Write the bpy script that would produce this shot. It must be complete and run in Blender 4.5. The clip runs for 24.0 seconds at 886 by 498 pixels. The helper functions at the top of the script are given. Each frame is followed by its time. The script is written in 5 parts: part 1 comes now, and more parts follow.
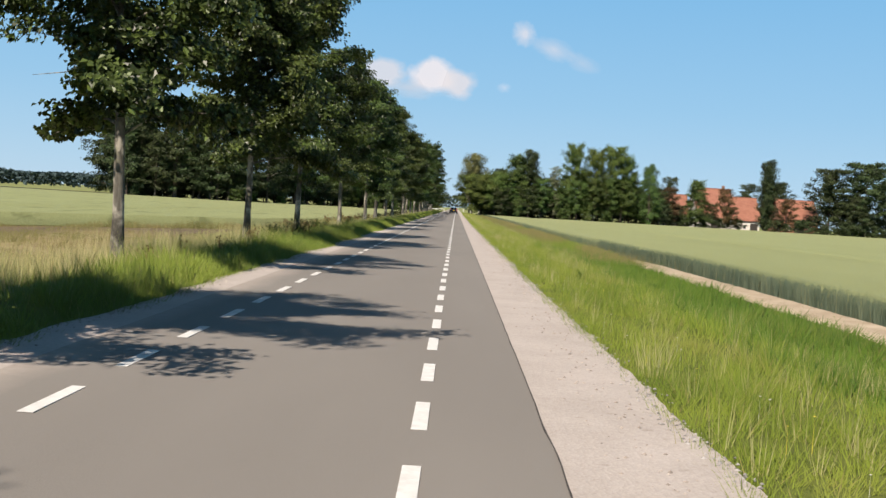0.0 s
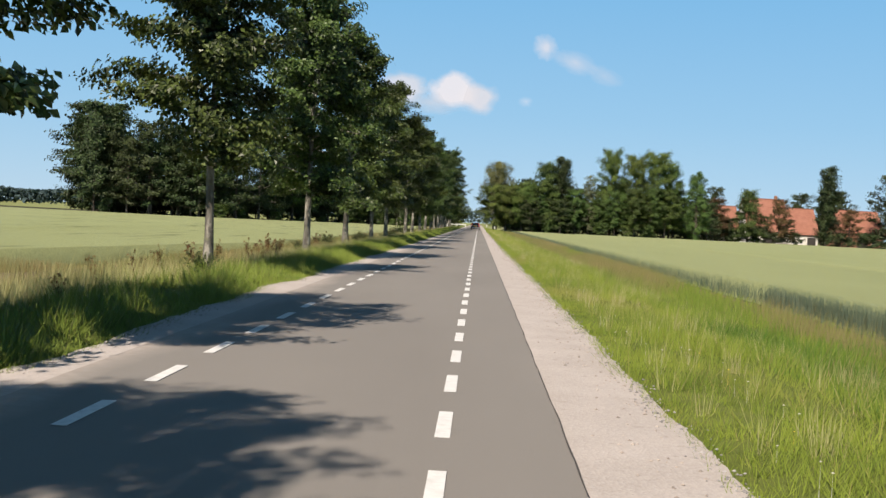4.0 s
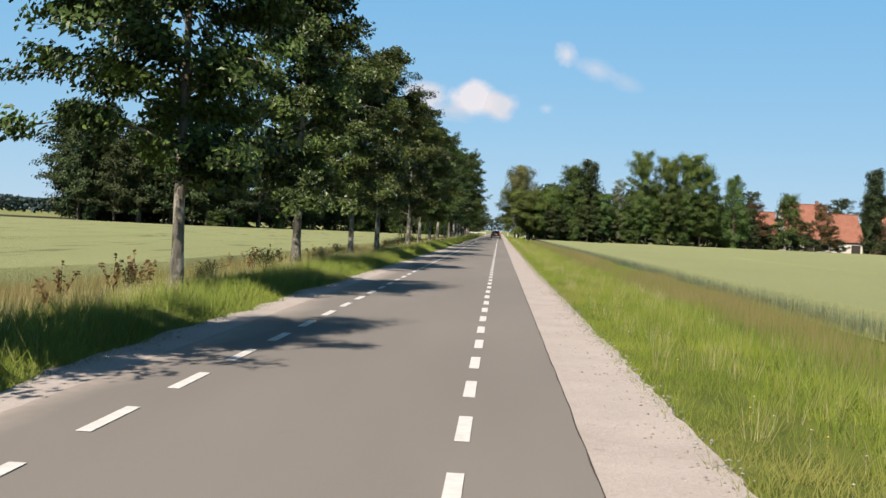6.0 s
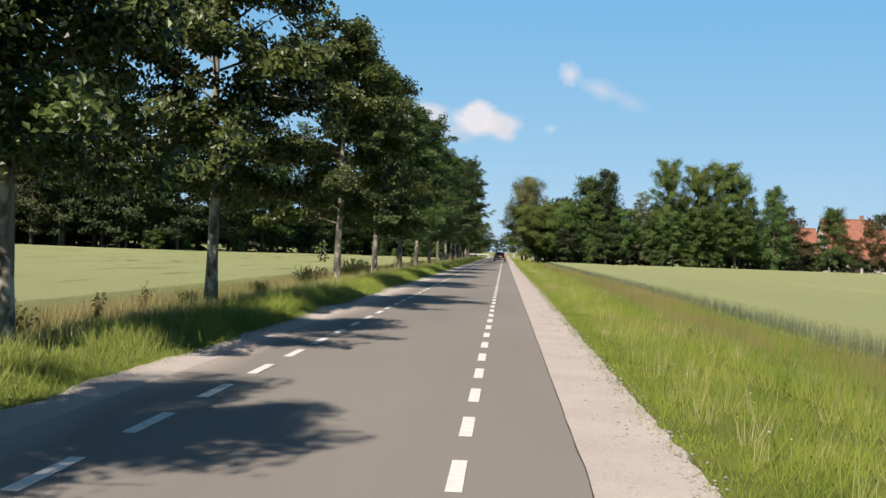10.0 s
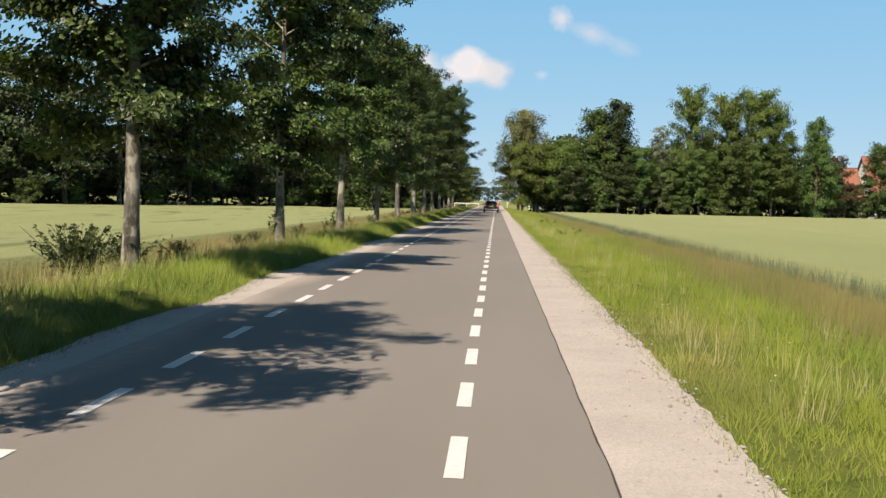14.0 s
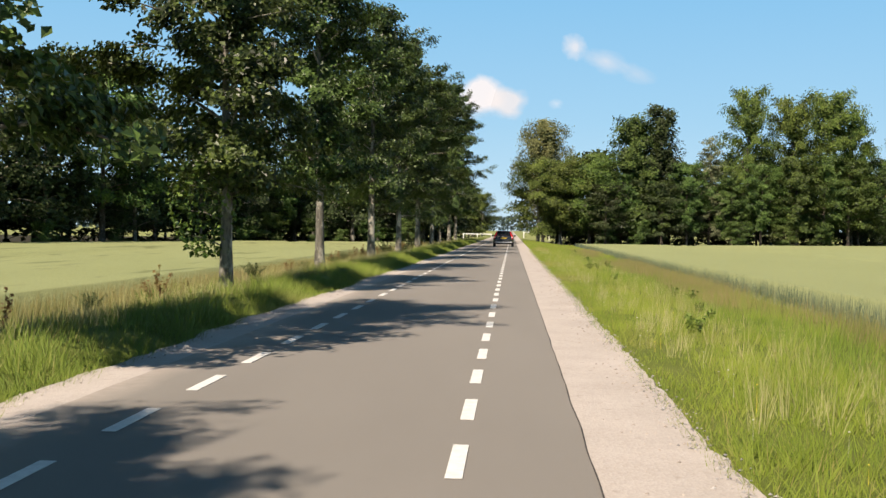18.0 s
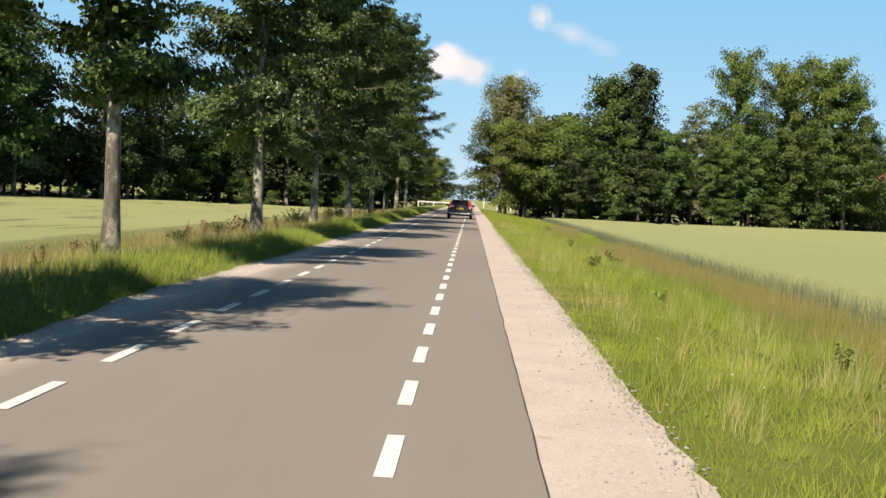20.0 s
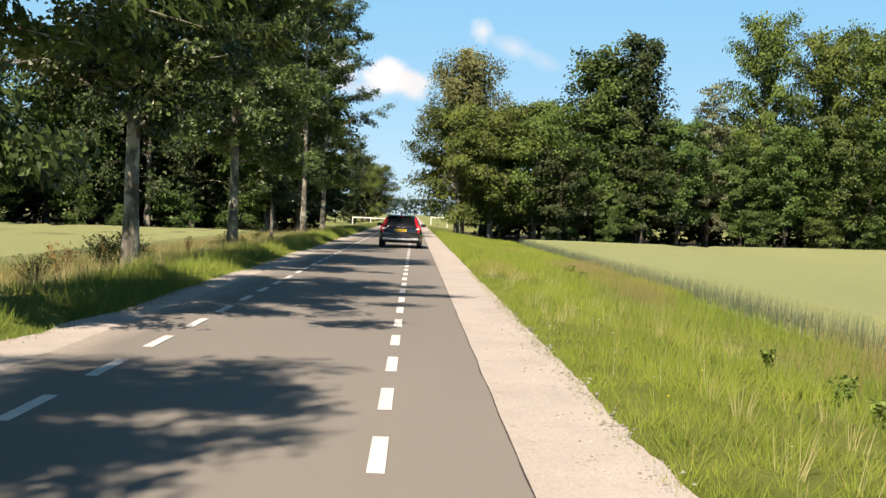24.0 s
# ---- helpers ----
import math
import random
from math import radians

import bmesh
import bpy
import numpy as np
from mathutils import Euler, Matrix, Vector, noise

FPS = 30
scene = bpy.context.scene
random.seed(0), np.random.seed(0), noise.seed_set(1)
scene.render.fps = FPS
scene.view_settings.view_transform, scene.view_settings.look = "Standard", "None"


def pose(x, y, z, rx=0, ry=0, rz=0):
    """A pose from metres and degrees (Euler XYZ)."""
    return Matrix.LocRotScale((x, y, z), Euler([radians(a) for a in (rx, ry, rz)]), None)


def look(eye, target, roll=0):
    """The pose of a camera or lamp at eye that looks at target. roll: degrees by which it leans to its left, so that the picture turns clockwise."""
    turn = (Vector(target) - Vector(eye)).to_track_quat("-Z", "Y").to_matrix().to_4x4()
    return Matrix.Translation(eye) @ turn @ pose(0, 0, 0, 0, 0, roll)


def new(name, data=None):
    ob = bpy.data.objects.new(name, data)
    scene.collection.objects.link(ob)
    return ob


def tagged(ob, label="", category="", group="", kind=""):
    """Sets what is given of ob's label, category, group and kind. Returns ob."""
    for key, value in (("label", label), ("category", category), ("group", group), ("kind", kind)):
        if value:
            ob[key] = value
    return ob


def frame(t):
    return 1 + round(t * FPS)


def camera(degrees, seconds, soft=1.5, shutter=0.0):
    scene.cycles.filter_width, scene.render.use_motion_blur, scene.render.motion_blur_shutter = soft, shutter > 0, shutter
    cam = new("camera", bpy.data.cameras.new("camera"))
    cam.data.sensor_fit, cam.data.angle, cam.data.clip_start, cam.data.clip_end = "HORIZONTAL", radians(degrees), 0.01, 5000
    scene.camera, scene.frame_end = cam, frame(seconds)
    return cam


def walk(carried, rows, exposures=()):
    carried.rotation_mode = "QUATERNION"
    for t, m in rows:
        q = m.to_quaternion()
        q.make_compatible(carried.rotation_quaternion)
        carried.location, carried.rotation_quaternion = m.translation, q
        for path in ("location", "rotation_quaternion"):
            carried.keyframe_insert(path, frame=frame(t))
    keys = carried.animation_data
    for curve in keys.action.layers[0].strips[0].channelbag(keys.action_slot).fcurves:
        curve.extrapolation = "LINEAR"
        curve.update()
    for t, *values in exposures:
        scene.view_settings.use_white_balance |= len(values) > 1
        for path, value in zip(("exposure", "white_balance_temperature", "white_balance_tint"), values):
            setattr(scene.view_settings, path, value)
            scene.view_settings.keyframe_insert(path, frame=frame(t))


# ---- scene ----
cam = camera(45.6, 24.0, soft=1.5)
EYE = 1.52
# seconds, x, y, yaw to the left, pitch up, turn of the picture
ROWS = [
    (0.0, -0.086, -7.07, 0.57, -2.30, 3.51),
    (0.5, -0.085, -2.85, -0.93, -2.51, 2.57),
    (1.0, -0.084, 1.37, 1.46, -2.92, 2.72),
    (1.5, -0.076, 5.52, 2.28, -2.73, 2.10),
    (2.0, -0.067, 9.67, 2.05, -2.54, 2.47),
    (2.5, -0.077, 13.88, 2.51, -2.64, 2.43),
    (3.0, -0.087, 18.10, 2.33, -2.45, 2.26),
    (3.5, -0.081, 22.32, 1.56, -1.97, 2.90),
    (5.5, -0.057, 40.10, 3.42, -0.95, 3.23),
    (6.0, -0.051, 44.50, 3.00, -1.14, 2.75),
    (6.5, -0.046, 48.65, 3.09, -1.20, 1.83),
    (7.0, -0.041, 52.81, 3.98, -1.61, 0.69),
    (7.5, -0.019, 56.88, 3.60, -1.74, 2.55),
    (8.0, 0.004, 60.94, 2.92, -1.91, 2.32),
    (8.5, 0.010, 65.07, 3.18, -0.40, 2.27),
    (9.0, 0.017, 69.21, 2.76, -0.58, 2.20),
    (9.5, 0.012, 73.30, 2.06, -0.61, 2.31),
    (10.0, 0.007, 77.40, 3.33, 0.03, 2.31),
    (10.5, -0.005, 81.85, 0.83, -0.34, 2.55),
    (12.5, -0.053, 99.64, 2.95, -1.69, 1.34),
    (13.0, -0.046, 103.95, 2.92, -2.26, 2.54),
    (13.5, -0.010, 108.22, 3.20, -2.37, 2.99),
    (14.0, -0.052, 112.33, 2.82, -2.71, 1.50),
    (14.5, -0.052, 116.59, 3.51, -2.62, 1.79),
    (15.0, -0.052, 120.85, 4.12, -1.06, 1.92),
    (15.5, -0.037, 124.92, 2.87, -1.18, 2.95),
    (16.0, -0.023, 128.98, 3.14, -0.18, 3.52),
    (16.5, 0.002, 133.19, 4.57, -0.62, 2.98),
    (17.0, 0.026, 137.40, 2.92, -0.30, 2.41),
    (17.5, 0.057, 141.51, 3.36, -0.76, 1.47),
    (18.0, 0.087, 145.62, 3.72, -1.07, 0.80),
    (18.5, 0.114, 149.78, 4.50, -1.39, 1.87),
    (19.0, 0.141, 153.94, 1.86, -2.03, 2.36),
    (19.5, 0.156, 158.14, 1.31, -2.52, 2.85),
    (21.5, 0.143, 174.96, 2.54, -2.97, 2.58),
    (22.0, 0.150, 178.96, 3.08, -1.59, 2.08),
    (22.5, 0.045, 183.19, 2.75, -1.21, 2.45),
    (23.0, -0.060, 187.43, 2.28, -1.20, 2.50),
    (23.5, -0.045, 191.66, 1.06, -1.71, 1.66),
    (24.0, -0.079, 195.90, -1.62, -1.82, 2.37),
]
EXPOSURES = ((0, 0.48, 6750, 15), (10, 0.48, 6750, 15), (13, 0.52, 7100, 15), (17, 0.65, 7150, 15), (19, 0.69, 7200, 15), (24, 0.82, 7300, 15))
walk(cam, [(t, pose(x, y, EYE, 90 + pitch, 0, yaw) @ pose(0, 0, 0, 0, 0, turn)) for t, x, y, yaw, pitch, turn in ROWS], EXPOSURES)

# ---- light ----
SUN_DIR = Vector((-0.39, -0.84, 1.0)).normalized()
world = bpy.data.worlds.new("world")
scene.world = world
world.use_nodes = True
wn = world.node_tree
sky = wn.nodes.new("ShaderNodeTexSky")
sky.sky_type, sky.sun_disc = "NISHITA", False
sky.sun_elevation, sky.sun_rotation = math.asin(SUN_DIR.z), radians(204.9)
sky.air_density, sky.dust_density, sky.ozone_density = 1.0, 0.0, 3.5
haze = wn.nodes.new("ShaderNodeMix")
haze.data_type = "RGBA"
haze.inputs[0].default_value = 0.9
up = wn.nodes.new("ShaderNodeSeparateXYZ")
wn.links.new(wn.nodes.new("ShaderNodeTexCoord").outputs["Generated"], up.inputs[0])
deep = wn.nodes.new("ShaderNodeValToRGB")
deep.color_ramp.elements[0].position, deep.color_ramp.elements[0].color = 0.0, (0.43, 0.67, 0.87, 1)
deep.color_ramp.elements[1].position, deep.color_ramp.elements[1].color = 0.9, (0.035, 0.05, 0.085, 1)
low = deep.color_ramp.elements.new(0.10)
low.color = (0.29, 0.585, 0.85, 1)
mid = deep.color_ramp.elements.new(0.28)
mid.color = (0.14, 0.475, 0.83, 1)
high = deep.color_ramp.elements.new(0.55)
high.color = (0.055, 0.13, 0.23, 1)
wn.links.new(up.outputs[2], deep.inputs[0])
scale_up = wn.nodes.new("ShaderNodeVectorMath")
scale_up.operation = "SCALE"
scale_up.inputs["Scale"].default_value = 10.0
wn.links.new(deep.outputs[0], scale_up.inputs[0])
wn.links.new(scale_up.outputs[0], haze.inputs[7])
wn.links.new(sky.outputs[0], haze.inputs[6])
wn.links.new(haze.outputs[2], wn.nodes["Background"].inputs[0])
wn.nodes["Background"].inputs[1].default_value = 0.072
sun = new("sun", bpy.data.lights.new("sun", "SUN"))
sun.data.energy, sun.data.angle, sun.data.color = 4.95, radians(0.6), (1.0, 0.92, 0.80)
sun.matrix_world = look((0, 0, 60), Vector((0, 0, 60)) - SUN_DIR)


# ---- materials ----
class Mat:
    """A node material under construction."""

    def __init__(self, name, rough=0.8, spec=0.3, metal=0.0):
        self.m = bpy.data.materials.new(name)
        self.m.use_nodes = True
        self.t = self.m.node_tree
        self.b = self.t.nodes["Principled BSDF"]
        self.b.inputs["Roughness"].default_value = rough
        self.b.inputs["Specular IOR Level"].default_value = spec
        self.b.inputs["Metallic"].default_value = metal
        self.pos = self.node("ShaderNodeNewGeometry").outputs["Position"]

    def node(self, kind, **props):
        n = self.t.nodes.new(kind)
        for k, v in props.items():
            if k == "op":
                n.operation = v
            elif k == "blend":
                n.data_type, n.blend_type = "RGBA", v
        return n

    def put(self, socket, value):
        if hasattr(value, "links"):
            self.t.links.new(value, socket)
        elif isinstance(value, tuple) and len(value) == 3 and socket.type == "RGBA":
            socket.default_value = (*value, 1)
        else:
            socket.default_value = value

    def noise(self, scale, detail=4, rough=0.55, stretch=None, vec=None):
        n = self.node("ShaderNodeTexNoise")
        n.inputs["Scale"].default_value, n.inputs["Detail"].default_value = scale, detail
        n.inputs["Roughness"].default_value = rough
        vec = vec or self.pos
        if stretch:
            s = self.node("ShaderNodeMapping")
            s.inputs["Scale"].default_value = stretch
            self.put(s.inputs["Vector"], vec)
            vec = s.outputs[0]
        self.put(n.inputs["Vector"], vec)
        return n.outputs["Fac"]

    def ramp(self, fac, *stops):
        n = self.node("ShaderNodeValToRGB")
        e = n.color_ramp.elements
        while len(e) < len(stops):
            e.new(0.5)
        for el, (p, c) in zip(e, stops):
            el.position = p
            el.color = (*c, 1) if isinstance(c, tuple) else (c, c, c, 1)
        self.put(n.inputs[0], fac)
        return n.outputs[0]

    def mix(self, fac, a, b, blend="MIX"):
        n = self.node("ShaderNodeMix", blend=blend)
        self.put(n.inputs[0], fac), self.put(n.inputs[6], a), self.put(n.inputs[7], b)
        return n.outputs[2]

    def math(self, op, a, b=0.5):
        n = self.node("ShaderNodeMath", op=op)
        self.put(n.inputs[0], a), self.put(n.inputs[1], b)
        return n.outputs[0]

    def axis(self, i):
        n = self.node("ShaderNodeSeparateXYZ")
        self.put(n.inputs[0], self.pos)
        return n.outputs[i]

    def band(self, value, lo, hi):
        n = self.node("ShaderNodeMapRange")
        self.put(n.inputs[0], value), self.put(n.inputs[1], lo), self.put(n.inputs[2], hi)
        return n.outputs[0]

    def island(self):
        return self.node("ShaderNodeNewGeometry").outputs["Random Per Island"]

    def thing(self):
        return self.node("ShaderNodeObjectInfo").outputs["Random"]

    def hsv(self, col, hue=0.5, sat=1.0, val=1.0):
        n = self.node("ShaderNodeHueSaturation")
        self.put(n.inputs["Hue"], hue), self.put(n.inputs["Saturation"], sat)
        self.put(n.inputs["Value"], val), self.put(n.inputs["Color"], col)
        return n.outputs[0]

    def color(self, c):
        self.put(self.b.inputs["Base Color"], c)
        self.col = c
        return self

    def bump(self, height, strength=0.5, dist=0.02):
        n = self.node("ShaderNodeBump")
        n.inputs["Strength"].default_value, n.inputs["Distance"].default_value = strength, dist
        self.put(n.inputs["Height"], height)
        self.put(self.b.inputs["Normal"], n.outputs[0])
        return self

    def rough(self, v):
        self.put(self.b.inputs["Roughness"], v)
        return self

    def leafy(self, amount=0.35, tint=(1.0, 1.0, 0.55)):
        """Lets light through thin leaves."""
        tr = self.node("ShaderNodeBsdfTranslucent")
        self.put(tr.inputs[0], self.mix(1.0, self.col, tint, "MULTIPLY"))
        mx = self.node("ShaderNodeMixShader")
        mx.inputs[0].default_value = amount
        self.t.links.new(self.b.outputs[0], mx.inputs[1])
        self.t.links.new(tr.outputs[0], mx.inputs[2])
        self.t.links.new(mx.outputs[0], self.t.nodes["Material Output"].inputs[0])
        return self


def plain(name, c, rough=0.6, spec=0.3, metal=0.0, vary=0.12, scale=8):
    m = Mat(name, rough, spec, metal)
    n = m.noise(scale, 5)
    m.color(m.ramp(n, (0.3, tuple(v * (1 - vary) for v in c)), (0.7, tuple(min(1, v * (1 + vary)) for v in c))))
    m.rough(m.ramp(m.noise(scale * 2.3), (0.3, max(0.02, rough - 0.08)), (0.7, min(1, rough + 0.08))))
    return m.m


def asphalt():
    m = Mat("asphalt", 0.85, 0.25)
    grain, wide = m.noise(160, 3, 0.7), m.noise(0.35, 4, stretch=(1.0, 0.22, 1.0))
    tracks = m.noise(1.3, 3, stretch=(1.0, 0.03, 1.0))
    c = m.ramp(wide, (0.3, (0.174, 0.158, 0.140)), (0.7, (0.222, 0.203, 0.180)))
    c = m.mix(m.ramp(tracks, (0.35, 0.0), (0.75, 0.16)), c, (0.232, 0.213, 0.188))
    c = m.mix(m.ramp(m.noise(2.2, 5), (0.66, 0.0), (0.74, 0.35)), c, (0.15, 0.14, 0.128))
    c = m.mix(0.30, c, m.ramp(grain, (0.25, (0.09, 0.085, 0.078)), (0.75, (0.33, 0.31, 0.28))))
    dust = m.math("MULTIPLY", m.band(m.math("ADD", m.axis(0), m.math("MULTIPLY", m.noise(0.9, 5, stretch=(1.0, 0.35, 1.0)), 0.9)), -2.75, -3.15), 0.85)
    c = m.mix(dust, c, m.ramp(m.noise(7, 5), (0.3, (0.30, 0.262, 0.226)), (0.7, (0.375, 0.332, 0.292))))
    m.color(c).bump(grain, 0.35, 0.004)
    return m.m


def gravel():
    m = Mat("gravel", 0.95, 0.15)
    v = m.node("ShaderNodeTexVoronoi")
    v.inputs["Scale"].default_value = 42
    m.put(v.inputs["Vector"], m.pos)
    c = m.ramp(m.noise(1.1, 5), (0.3, (0.388, 0.346, 0.313)), (0.7, (0.476, 0.428, 0.394)))
    c = m.mix(0.24, c, m.ramp(v.outputs["Color"], (0.1, (0.22, 0.19, 0.168)), (0.9, (0.47, 0.425, 0.388))))
    c = m.mix(m.ramp(m.noise(6, 4), (0.62, 0.0), (0.72, 0.5)), c, (0.25, 0.22, 0.19))
    m.color(c).bump(v.outputs["Distance"], 0.4, 0.012)
    return m.m


def paint():
    m = Mat("road_paint", 0.6, 0.3)
    c = m.ramp(m.noise(9, 5), (0.3, (0.57, 0.56, 0.53)), (0.6, (0.69, 0.68, 0.65)))
    c = m.mix(m.ramp(m.noise(60, 4), (0.62, 0.0), (0.74, 0.55)), c, (0.30, 0.29, 0.27))
    m.color(c).bump(m.noise(200), 0.25, 0.002)
    return m.m


def earth():
    """Ground under the grass, with soil showing in the fields and woods."""
    m = Mat("earth", 0.95, 0.1)
    x = m.axis(0)
    green = m.ramp(m.noise(1.2, 5), (0.3, (0.075, 0.10, 0.018)), (0.7, (0.14, 0.16, 0.04)))
    soil = m.ramp(m.noise(2.5, 6), (0.3, (0.10, 0.075, 0.05)), (0.7, (0.19, 0.15, 0.10)))
    dry = m.ramp(m.noise(0.8, 5), (0.3, (0.22, 0.17, 0.09)), (0.7, (0.33, 0.28, 0.145)))
    far = m.math("MAXIMUM", m.band(x, 7.6, 8.6), m.band(x, -9.0, -10.2))
    c = m.mix(far, green, soil)
    bare = m.math("MULTIPLY", m.math("MULTIPLY", m.band(m.axis(1), 48.0, 42.0), m.band(x, -7.8, -8.8)), m.band(x, -19.0, -17.0))
    c = m.mix(bare, c, dry)
    y = m.axis(1)
    litter = m.math("MAXIMUM", m.math("MULTIPLY", m.band(x, -9.5, -11.0), m.band(y, 211.5, 213.5)), m.math("MULTIPLY", m.band(x, 4.6, 5.6), m.band(y, 277.0, 281.0)))
    c = m.mix(litter, c, m.ramp(m.noise(1.8, 5), (0.3, (0.022, 0.019, 0.012)), (0.7, (0.05, 0.045, 0.025))))
    meadow = m.ramp(m.noise(0.05, 5), (0.3, (0.17, 0.20, 0.07)), (0.7, (0.26, 0.27, 0.11)))
    c = m.mix(m.band(y, 335.0, 350.0), c, meadow)
    m.color(c).bump(m.noise(14, 6), 0.6, 0.05)
    return m.m


def grass(name, dark, light, dry, dry_lo=0.52, dry_hi=0.72, thru=0.3):
    m = Mat(name, 0.65, 0.25)
    c = m.ramp(m.noise(0.55, 5, 0.62), (0.36, dark), (0.64, light))
    c = m.mix(m.ramp(m.island(), (0.0, 0.0), (1.0, 0.42)), c, tuple(min(1, v * 1.4) for v in light))
    c = m.mix(m.ramp(m.noise(0.32, 5, stretch=(1.0, 0.35, 1.0)), (dry_lo, 0.0), (dry_hi, 0.75)), c, dry)
    c = m.mix(m.ramp(m.island(), (0.90, 0.0), (0.97, 0.8)), c, dry)
    m.color(c).leafy(thru)
    return m.m


def foliage(name, dark, light, spread=0.035, thru=0.2, gloss=0.55, shine=0.2, spark=1.2):
    m = Mat(name, gloss, shine)
    c = m.ramp(m.island(), (0.0, tuple(v * 0.6 for v in dark)), (0.55, dark), (0.85, light), (1.0, tuple(v * spark for v in light)))
    # broad lighter patches paint the light and shade of leaf clumps
    c = m.mix(m.ramp(m.noise(0.45, 3), (0.42, 0.0), (0.66, 0.7)), c, tuple(v * 1.3 for v in light))
    c = m.hsv(c, m.math("ADD", 0.5 - spread / 2, m.math("MULTIPLY", m.thing(), spread)), 1.0, m.math("ADD", 0.85, m.math("MULTIPLY", m.thing(), 0.3)))
    m.color(c).leafy(thru)
    return m.m


def bark(name, dark, light):
    m = Mat(name, 0.9, 0.15)
    n = m.noise(9, 6, 0.65, stretch=(1, 1, 0.22))
    c = m.ramp(n, (0.3, dark), (0.68, light))
    c = m.mix(m.ramp(m.noise(3.2, 5, 0.6, stretch=(1, 1, 0.6)), (0.50, 0.0), (0.58, 0.8)), c, tuple(min(1, v * 1.9) for v in light))
    c = m.mix(m.ramp(m.noise(1.6, 4), (0.55, 0.0), (0.63, 0.75)), c, dark)
    c = m.mix(m.ramp(m.noise(3.4, 3), (0.62, 0.0), (0.72, 0.6)), c, (0.16, 0.17, 0.08))
    m.color(c).bump(n, 0.8, 0.02)
    return m.m


def wheat(name, a, b):
    m = Mat(name, 0.8, 0.15)
    c = m.ramp(m.noise(0.12, 5, stretch=(1.0, 0.4, 1.0)), (0.3, a), (0.7, b))
    fine = m.noise(16, 4, 0.7)
    c = m.mix(0.5, c, m.ramp(fine, (0.3, tuple(v * 0.45 for v in a)), (0.7, tuple(min(1, v * 1.35) for v in b))))
    lodged = m.math("MULTIPLY", m.ramp(m.noise(0.8, 3, stretch=(1.0, 0.10, 1.0)), (0.56, 0.0), (0.63, 1.0)), m.ramp(m.noise(0.25, 3), (0.42, 0.0), (0.52, 0.8)))
    c = m.mix(m.math("MULTIPLY", lodged, m.band(m.axis(0), -2.0, -8.0)), c, tuple(v * 0.55 for v in a))
    m.color(c).bump(fine, 0.9, 0.06)
    return m.m


ASPHALT, GRAVEL, PAINT, EARTH = asphalt(), gravel(), paint(), earth()
GRASS_R = grass("verge_grass", (0.070, 0.120, 0.013), (0.208, 0.262, 0.034), (0.28, 0.235, 0.095), 0.53, 0.72)
GRASS_LUSH = grass("ditch_grass", (0.075, 0.130, 0.016), (0.165, 0.225, 0.030), (0.22, 0.20, 0.075), 0.54, 0.74)
GRASS_L = grass("roadside_grass", (0.054, 0.098, 0.012), (0.168, 0.215, 0.030), (0.25, 0.23, 0.085), 0.58, 0.80, 0.10)
GRASS_DRY = grass("seeding_grass", (0.22, 0.22, 0.07), (0.36, 0.33, 0.14), (0.42, 0.34, 0.18), 0.4, 0.7)
GRASS_PALE = grass("pale_seeding_grass", (0.22, 0.235, 0.085), (0.34, 0.33, 0.15), (0.39, 0.33, 0.19), 0.45, 0.7)
GRASS_BROWN = grass("brown_grass", (0.105, 0.115, 0.036), (0.180, 0.170, 0.062), (0.27, 0.205, 0.10), 0.45, 0.7)
WHEAT = wheat("wheat", (0.250, 0.280, 0.122), (0.305, 0.332, 0.156))
STALK = grass("wheat_stalk", (0.072, 0.110, 0.082), (0.150, 0.190, 0.130), (0.28, 0.28, 0.15), 0.66, 0.85)
GRASS_DEEP = grass("lush_weeds", (0.045, 0.10, 0.012), (0.095, 0.165, 0.02), (0.16, 0.17, 0.05), 0.62, 0.8)
LEAF_AVENUE = foliage("avenue_leaf", (0.022, 0.036, 0.010), (0.074, 0.106, 0.026), thru=0.12, gloss=0.40, shine=0.28, spark=1.7)
LEAF_ELDER = foliage("old_avenue_leaf", (0.024, 0.041, 0.013), (0.074, 0.110, 0.030), thru=0.14, gloss=0.40, shine=0.3, spark=1.6)
LEAF_DARK = foliage("wood_leaf", (0.022, 0.034, 0.013), (0.052, 0.074, 0.026), thru=0.08, gloss=0.5, shine=0.2, spark=1.3)
LEAF_FRONT = foliage("edge_leaf", (0.031, 0.060, 0.015), (0.096, 0.146, 0.037), thru=0.16, gloss=0.45, shine=0.2)
LEAF_MID = foliage("crown_leaf", (0.045, 0.082, 0.018), (0.135, 0.190, 0.042), thru=0.16, gloss=0.45, shine=0.2)
LEAF_PINE = foliage("needle_leaf", (0.105, 0.12, 0.06), (0.20, 0.215, 0.12), spread=0.0)
LEAF_EDGE = foliage("roadside_leaf", (0.044, 0.075, 0.017), (0.130, 0.175, 0.040), thru=0.16, gloss=0.45, shine=0.2)
LEAF_LIGHT = foliage("pale_leaf", (0.120, 0.130, 0.048), (0.205, 0.208, 0.088), spread=0.0)
# blue-grey leaf: the haze of distance is mixed into its base colour
LEAF_HAZE = foliage("hazy_leaf", (0.075, 0.110, 0.120), (0.090, 0.125, 0.135), shine=0.0)
LEAF_RUST = foliage("copper_leaf", (0.055, 0.042, 0.018), (0.125, 0.08, 0.034), spread=0.06)
LEAF_WEED = foliage("weed_leaf", (0.09, 0.14, 0.03), (0.19, 0.25, 0.06), thru=0.25)
LEAF_BUSH = foliage("bush_leaf", (0.035, 0.05, 0.017), (0.085, 0.10, 0.035))
